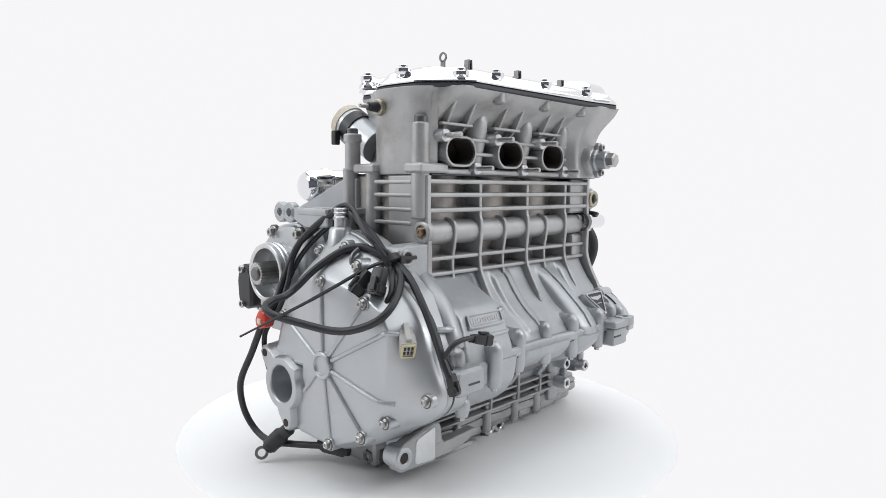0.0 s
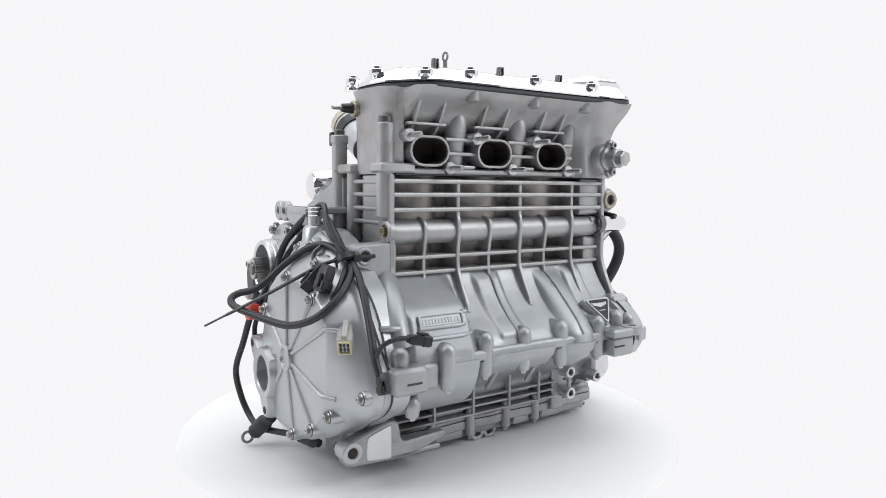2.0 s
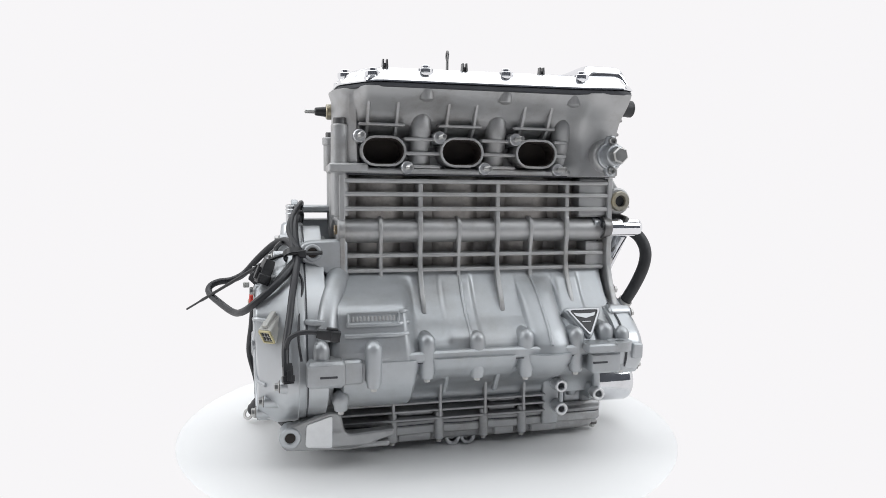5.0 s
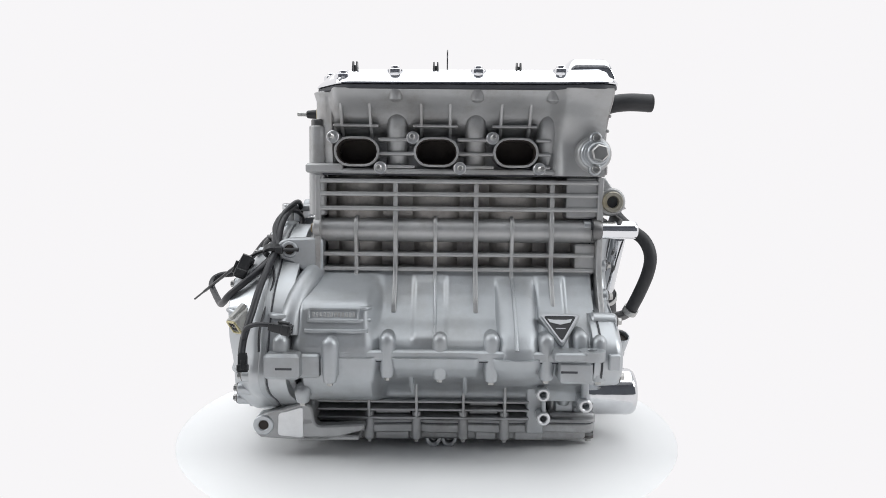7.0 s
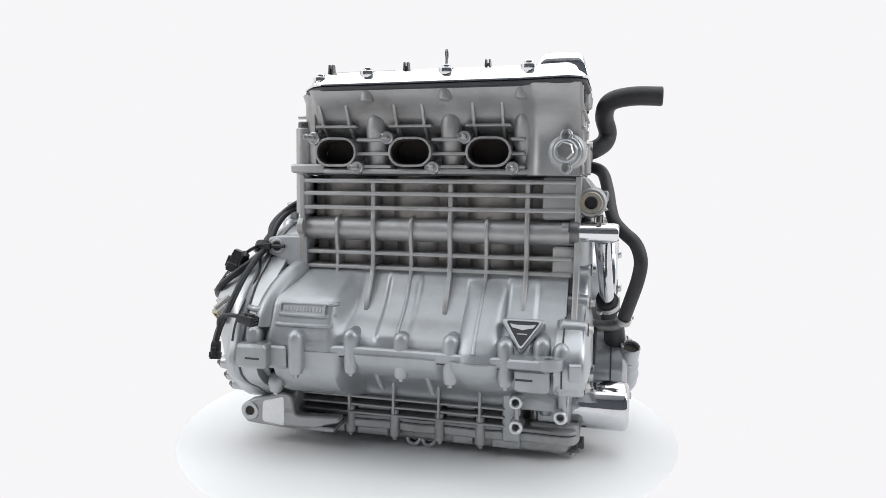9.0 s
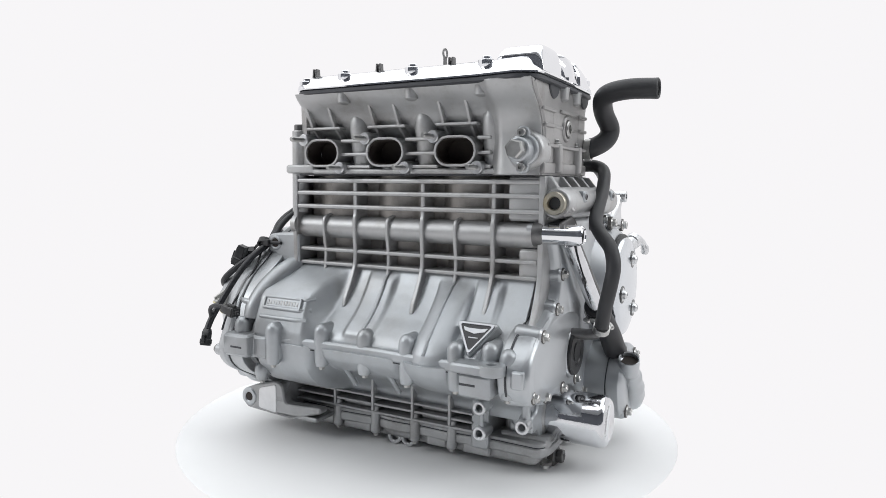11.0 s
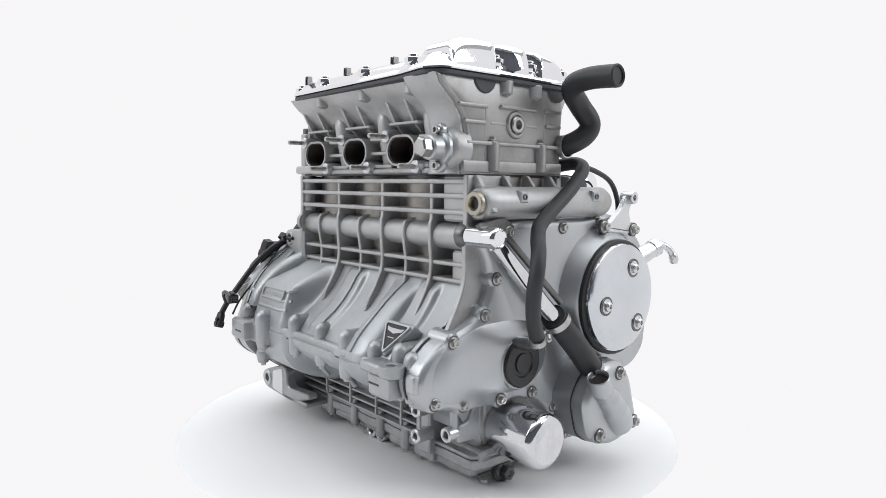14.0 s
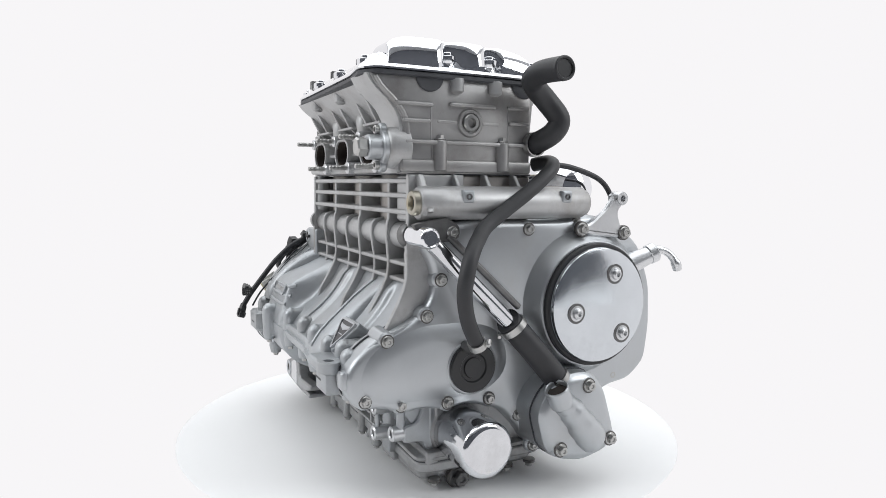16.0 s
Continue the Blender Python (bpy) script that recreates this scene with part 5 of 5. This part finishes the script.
def oil_filter():
    y, z = -0.100, -0.024
    bm = bmesh.new()
    lathe(bm, (0.28, y, z), (1, 0, 0), [(0, 0.058), (0.045, 0.056), (0.05, 0.052), (0.05, 0.046)], 36)
    box(bm, 0.25, 0.33, -0.150, -0.03, -0.065, 0.04, 0.01)
    part("filter_seat", bm, PAN, engine, "cast seat of the oil filter")
    bm = bmesh.new()
    lathe(bm, (0.325, y, z), (1, 0, 0), [(0, 0.0475), (0.004, 0.049), (0.102, 0.049), (0.108, 0.0475), (0.1125, 0.044), (0.1145, 0.0395), (0.1148, 0.036), (0.1135, 0.033), (0.1135, 0.001)], 48)
    body = part("oil_filter", bm, WORN, engine, "chromed oil filter can with fine scratches")
    return body


def water_pump():
    bm = bmesh.new()
    edge = rounded([(0.0, 0.02), (0.02, 0.055), (0.06, 0.085), (0.115, 0.085), (0.145, 0.05), (0.172, -0.035), (0.155, -0.065), (0.10, -0.078), (0.045, -0.066), (0.018, -0.045)], 0.018, 3)
    pillow(bm, edge, "x", [(0.34, 0), (0.402, 0), (0.4035, 0.003), (0.4045, 0.0005), (0.428, 0.0005), (0.436, 0.007), (0.439, 0.016)])
    body = part("water_pump", bm, COVER, engine, "grey cast water pump with a bent spout")
    bm = bmesh.new()
    pillow(bm, inset(edge, -0.001), "x", [(0.4025, 0), (0.4045, 0)])
    part("pump_gasket", bm, GASKET, body)
    bm = bmesh.new()
    sweep(bm, [(0.425, 0.125, -0.045), (0.436, 0.095, -0.015), (0.440, 0.062, 0.025), (0.440, 0.045, 0.040)], 0.026, 24, 6, radii=[0.022, 0.03, 0.028, 0.0245, 0.0215, 0.0205])
    pipe(bm, (0.440, 0.044, 0.038), (0.12, -0.45, 0.88), 0.036, 0.0215, 0.0180)
    spout = part("spout", bm, COVER, body, "round grey spout with an open end")
    # dark disc puts the spout's inner shade into colour
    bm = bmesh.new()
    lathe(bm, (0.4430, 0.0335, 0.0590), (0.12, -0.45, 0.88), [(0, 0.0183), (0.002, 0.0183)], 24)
    part("spout_shade", bm, SOOT_SHADE, spout)
    for y, z in ((0.103, 0.062), (0.045, -0.046), (0.155, -0.043)):
        bm = bmesh.new()
        rod(bm, (0.41, y, z), (0.4395, y, z), 0.0175, 0.015, edge=0.004)
        pad = part("screw_pad", bm, COVER, body)
        bolt(pad, (0.4395, y, z), (1, 0, 0), 0.0095)


def clamp(parent, at, way, r, w=0.012):
    bm = bmesh.new()
    d = Vector(way).normalized()
    lathe(bm, Vector(at) - d * w / 2, d, [(0, r), (0, r + 0.0025), (w, r + 0.0025), (w, r), (0, r)], 24, caps=False)
    u = d.orthogonal().normalized()
    rod(bm, Vector(at) + u * (r + 0.006) - d.cross(u) * 0.007, Vector(at) + u * (r + 0.006) + d.cross(u) * 0.007, 0.005, seg=10)
    return part("hose_clamp", bm, STEEL, parent, "steel hose clamp")


def pipes():
    bm = bmesh.new()
    lathe(bm, (0.32, -0.194, 0.3285), (1, 0, 0), [(0, 0.018), (0.08, 0.018), (0.086, 0.0165), (0.088, 0.014), (0.086, 0.012), (0.086, 0.001)], 32)
    stub = part("chrome_stub", bm, CHROME, engine, "short chrome pipe stub")
    bm = bmesh.new()
    lathe(bm, (0.32, -0.194, 0.3285), (1, 0, 0), [(0.0, 0.0225), (0.014, 0.0220), (0.018, 0.0195)], 28)
    part("stub_seat", bm, DARKSTEEL, stub, "dark collar of the stub")
    bm = bmesh.new()
    poly = rounded([(-0.215, 0.350), (-0.15, 0.360), (-0.125, 0.345), (-0.125, 0.325), (-0.15, 0.318), (-0.2, 0.33)], 0.008, 2)
    prism(bm, poly, "x", 0.368, 0.376, 0.002)
    part("stub_flange", bm, DARKSTEEL, stub, "dark clamping flange")
    bolt(stub, (0.375, -0.140, 0.335), (1, 0, 0), 0.0085, mat=STEEL)
    a, b, c = Vector((0.378, -0.178, 0.318)), Vector((0.392, -0.030, 0.172)), Vector((0.412, 0.062, 0.062))
    bm = bmesh.new()
    rod(bm, a, b, 0.0145, seg=24)
    steel = part("chrome_pipe", bm, WORN, engine, "slanting chrome water pipe")
    bm = bmesh.new()
    rod(bm, a + Vector((-0.003, 0.03, 0.012)), b + Vector((-0.003, 0.015, 0.03)), 0.006, seg=12)
    part("pipe_bracket", bm, DARKSTEEL, steel)
    bm = bmesh.new()
    sweep(bm, [b - (b - a).normalized() * 0.012, b, (b + c) / 2 + Vector((0.004, 0, 0)), c], 0.0225, 24, 5)
    hose = part("water_hose", bm, RUBBER, engine, "black rubber water hose below the chrome pipe")
    clamp(hose, b + (c - b) * 0.02, c - b, 0.023)
    clamp(hose, b + (c - b) * 0.92, c - b, 0.023)
    # thin hose down to the inspection cap
    bm = bmesh.new()
    sweep(bm, [(0.315, 0.060, 0.452), (0.345, 0.072, 0.456), (0.372, 0.060, 0.444), (0.385, 0.010, 0.408), (0.392, -0.050, 0.370), (0.400, -0.090, 0.345), (0.418, -0.115, 0.325), (0.440, -0.138, 0.305), (0.450, -0.152, 0.275),
               (0.446, -0.154, 0.240), (0.434, -0.140, 0.195), (0.422, -0.114, 0.150)], 0.0128, 18, 7)
    thin = part("breather_hose", bm, RUBBER, engine, "bent black rubber breather hose")
    clamp(thin, (0.4235, -0.117, 0.155), (0.35, -0.6, 1.0), 0.013)
    bm = bmesh.new()
    sweep(bm, [(0.422, -0.114, 0.152), (0.404, -0.110, 0.141), (0.366, -0.107, 0.138)], 0.0105, 14, 4)
    part("hose_nipple", bm, DARKSTEEL, thin)
    # wide hose at the rear of the head
    bm = bmesh.new()
    path = [(0.315, 0.040, 0.486), (0.348, 0.044, 0.490), (0.374, 0.060, 0.507), (0.381, 0.066, 0.530), (0.373, 0.045, 0.560), (0.378, 0.016, 0.582), (0.396, 0.000, 0.593), (0.435, -0.006, 0.598), (0.483, -0.002, 0.597)]
    sweep(bm, path, 0.0194, 24, 7)
    pipe(bm, (0.478, -0.002, 0.597), (1, 0, 0), 0.010, 0.0197, 0.0148)
    wide = part("coolant_hose", bm, RUBBER, engine, "thick bent black rubber coolant hose, open at its end")
    bm = bmesh.new()
    lathe(bm, (0.4834, -0.002, 0.597), (1, 0, 0), [(0, 0.0149), (0.001, 0.0149)], 24)
    part("hose_inside", bm, PLASTIC, wide)
    clamp(wide, (0.345, 0.040, 0.487), (1, 0.05, 0.02), 0.0196)
    wire("cable", [(0.33, 0.08, 0.452), (0.335, 0.13, 0.448), (0.330, 0.205, 0.425), (0.328, 0.238, 0.385), (0.335, 0.232, 0.340)], 0.0052, "thin black cable behind the head")


def levers():
    bm = bmesh.new()
    plate = rounded([(0.118, 0.335), (0.15, 0.345), (0.185, 0.372), (0.205, 0.400), (0.222, 0.397), (0.225, 0.382), (0.212, 0.365), (0.222, 0.335), (0.245, 0.318), (0.20, 0.318), (0.15, 0.322)], 0.008, 3)
    prism(bm, plate, "x", 0.364, 0.376, 0.003)
    lathe(bm, (0.358, 0.214, 0.391), (1, 0, 0), [(0, 0.006), (0, 0.012), (0.002, 0.013), (0.026, 0.013), (0.028, 0.012), (0.028, 0.006), (0, 0.006)], 20, caps=False)
    bracket = part("cable_bracket", bm, BARE, engine, "bright forked clutch cable bracket")
    for y, z in ((0.128, 0.335), (0.228, 0.326)):
        bolt(bracket, (0.376, y, z), (1, 0, 0), 0.010)
    bm = bmesh.new()
    rod(bm, (0.375, 0.235, 0.262), (0.388, 0.285, 0.284), 0.021, 0.0165)
    rod(bm, (0.386, 0.280, 0.282), (0.390, 0.296, 0.289), 0.019, 0.019)
    boss = part("lever_boss", bm, BARE, engine, "turned boss of the clutch lever")
    bm = bmesh.new()
    sweep(bm, [(0.386, 0.282, 0.287), (0.394, 0.305, 0.292), (0.402, 0.322, 0.283), (0.408, 0.333, 0.265), (0.406, 0.338, 0.255)], 0.008, 12, 5, radii=[0.012, 0.009, 0.0075, 0.0075, 0.0095, 0.009])
    part("clutch_lever", bm, BARE, boss, "curved bright clutch lever")


def rear_fittings():
    bm = bmesh.new()
    lathe(bm, (-0.215, 0.178, 0.408), (1, 0, 0), [(0, 0.015), (0.004, 0.028), (0.014, 0.035), (0.05, 0.037), (0.055, 0.041), (0.06, 0.041), (0.065, 0.037), (0.30, 0.038), (0.34, 0.048), (0.455, 0.048), (0.485, 0.046), (0.51, 0.036), (0.52, 0.018), (0.521, 0.002)], 32)
    motor = part("starter_motor", bm, CHROME, engine, "chrome starter motor behind the block")
    bm = bmesh.new()
    box(bm, -0.19, -0.10, 0.09, 0.2, 0.36, 0.405, 0.01)
    box(bm, -0.18, 0.29, 0.03, 0.16, 0.33, 0.375, 0.01)
    part("motor_seat", bm, CAST, motor)
    for x in PORTS:
        a, d = Vector((x - 0.012, 0.008, 0.49)), Vector((0, 0.80, 0.46)).normalized()
        bm = bmesh.new()
        lathe(bm, a, d, [(0, 0.036), (0.05, 0.036), (0.07, 0.0375), (0.115, 0.0375), (0.117, 0.034), (0.112, 0.031), (0.05, 0.03)], 28)
        stub = part("intake_stub", bm, COVER, engine, "pale intake stub at the rear of the head")
        bm = bmesh.new()
        lathe(bm, a + d * 0.100, d, [(0, 0.0375), (0, 0.0395), (0.016, 0.0395), (0.016, 0.0375), (0, 0.0375)], 28, caps=False)
        part("intake_ring", bm, CREAM, stub, "cream rubber ring")
        bm = bmesh.new()
        lathe(bm, a + d * 0.062, d, [(0, 0.0375), (0, 0.040), (0.026, 0.040), (0.026, 0.0375), (0, 0.0375)], 28, caps=False)
        box(bm, x - 0.062, x - 0.048, 0.085, 0.10, 0.495, 0.525, 0.003)
        part("intake_clamp", bm, PLASTIC, stub, "black clamp band with a strap")


case = upper_crankcase()
low_case = lower_crankcase()
pan = oil_pan()
block = cylinder_block()
head = cylinder_head()
cover = valve_cover()
left_cover()
drive_end()
right_cover()
oil_filter()
water_pump()
pipes()
levers()
rear_fittings()
cables()


# ---- the turn on the spot ----
TURN = (-47.23, -40.64, -34.0, -27.3, -20.55, -13.75, -6.91, -0.02, 6.9, 13.85, 20.84, 27.85, 34.88, 41.94, 49.01, 56.09, 63.17)


def motions():
    walk(engine, [(t, pose(0, 0, 0, 0, 0, -a)) for t, a in enumerate(TURN)])


motions()
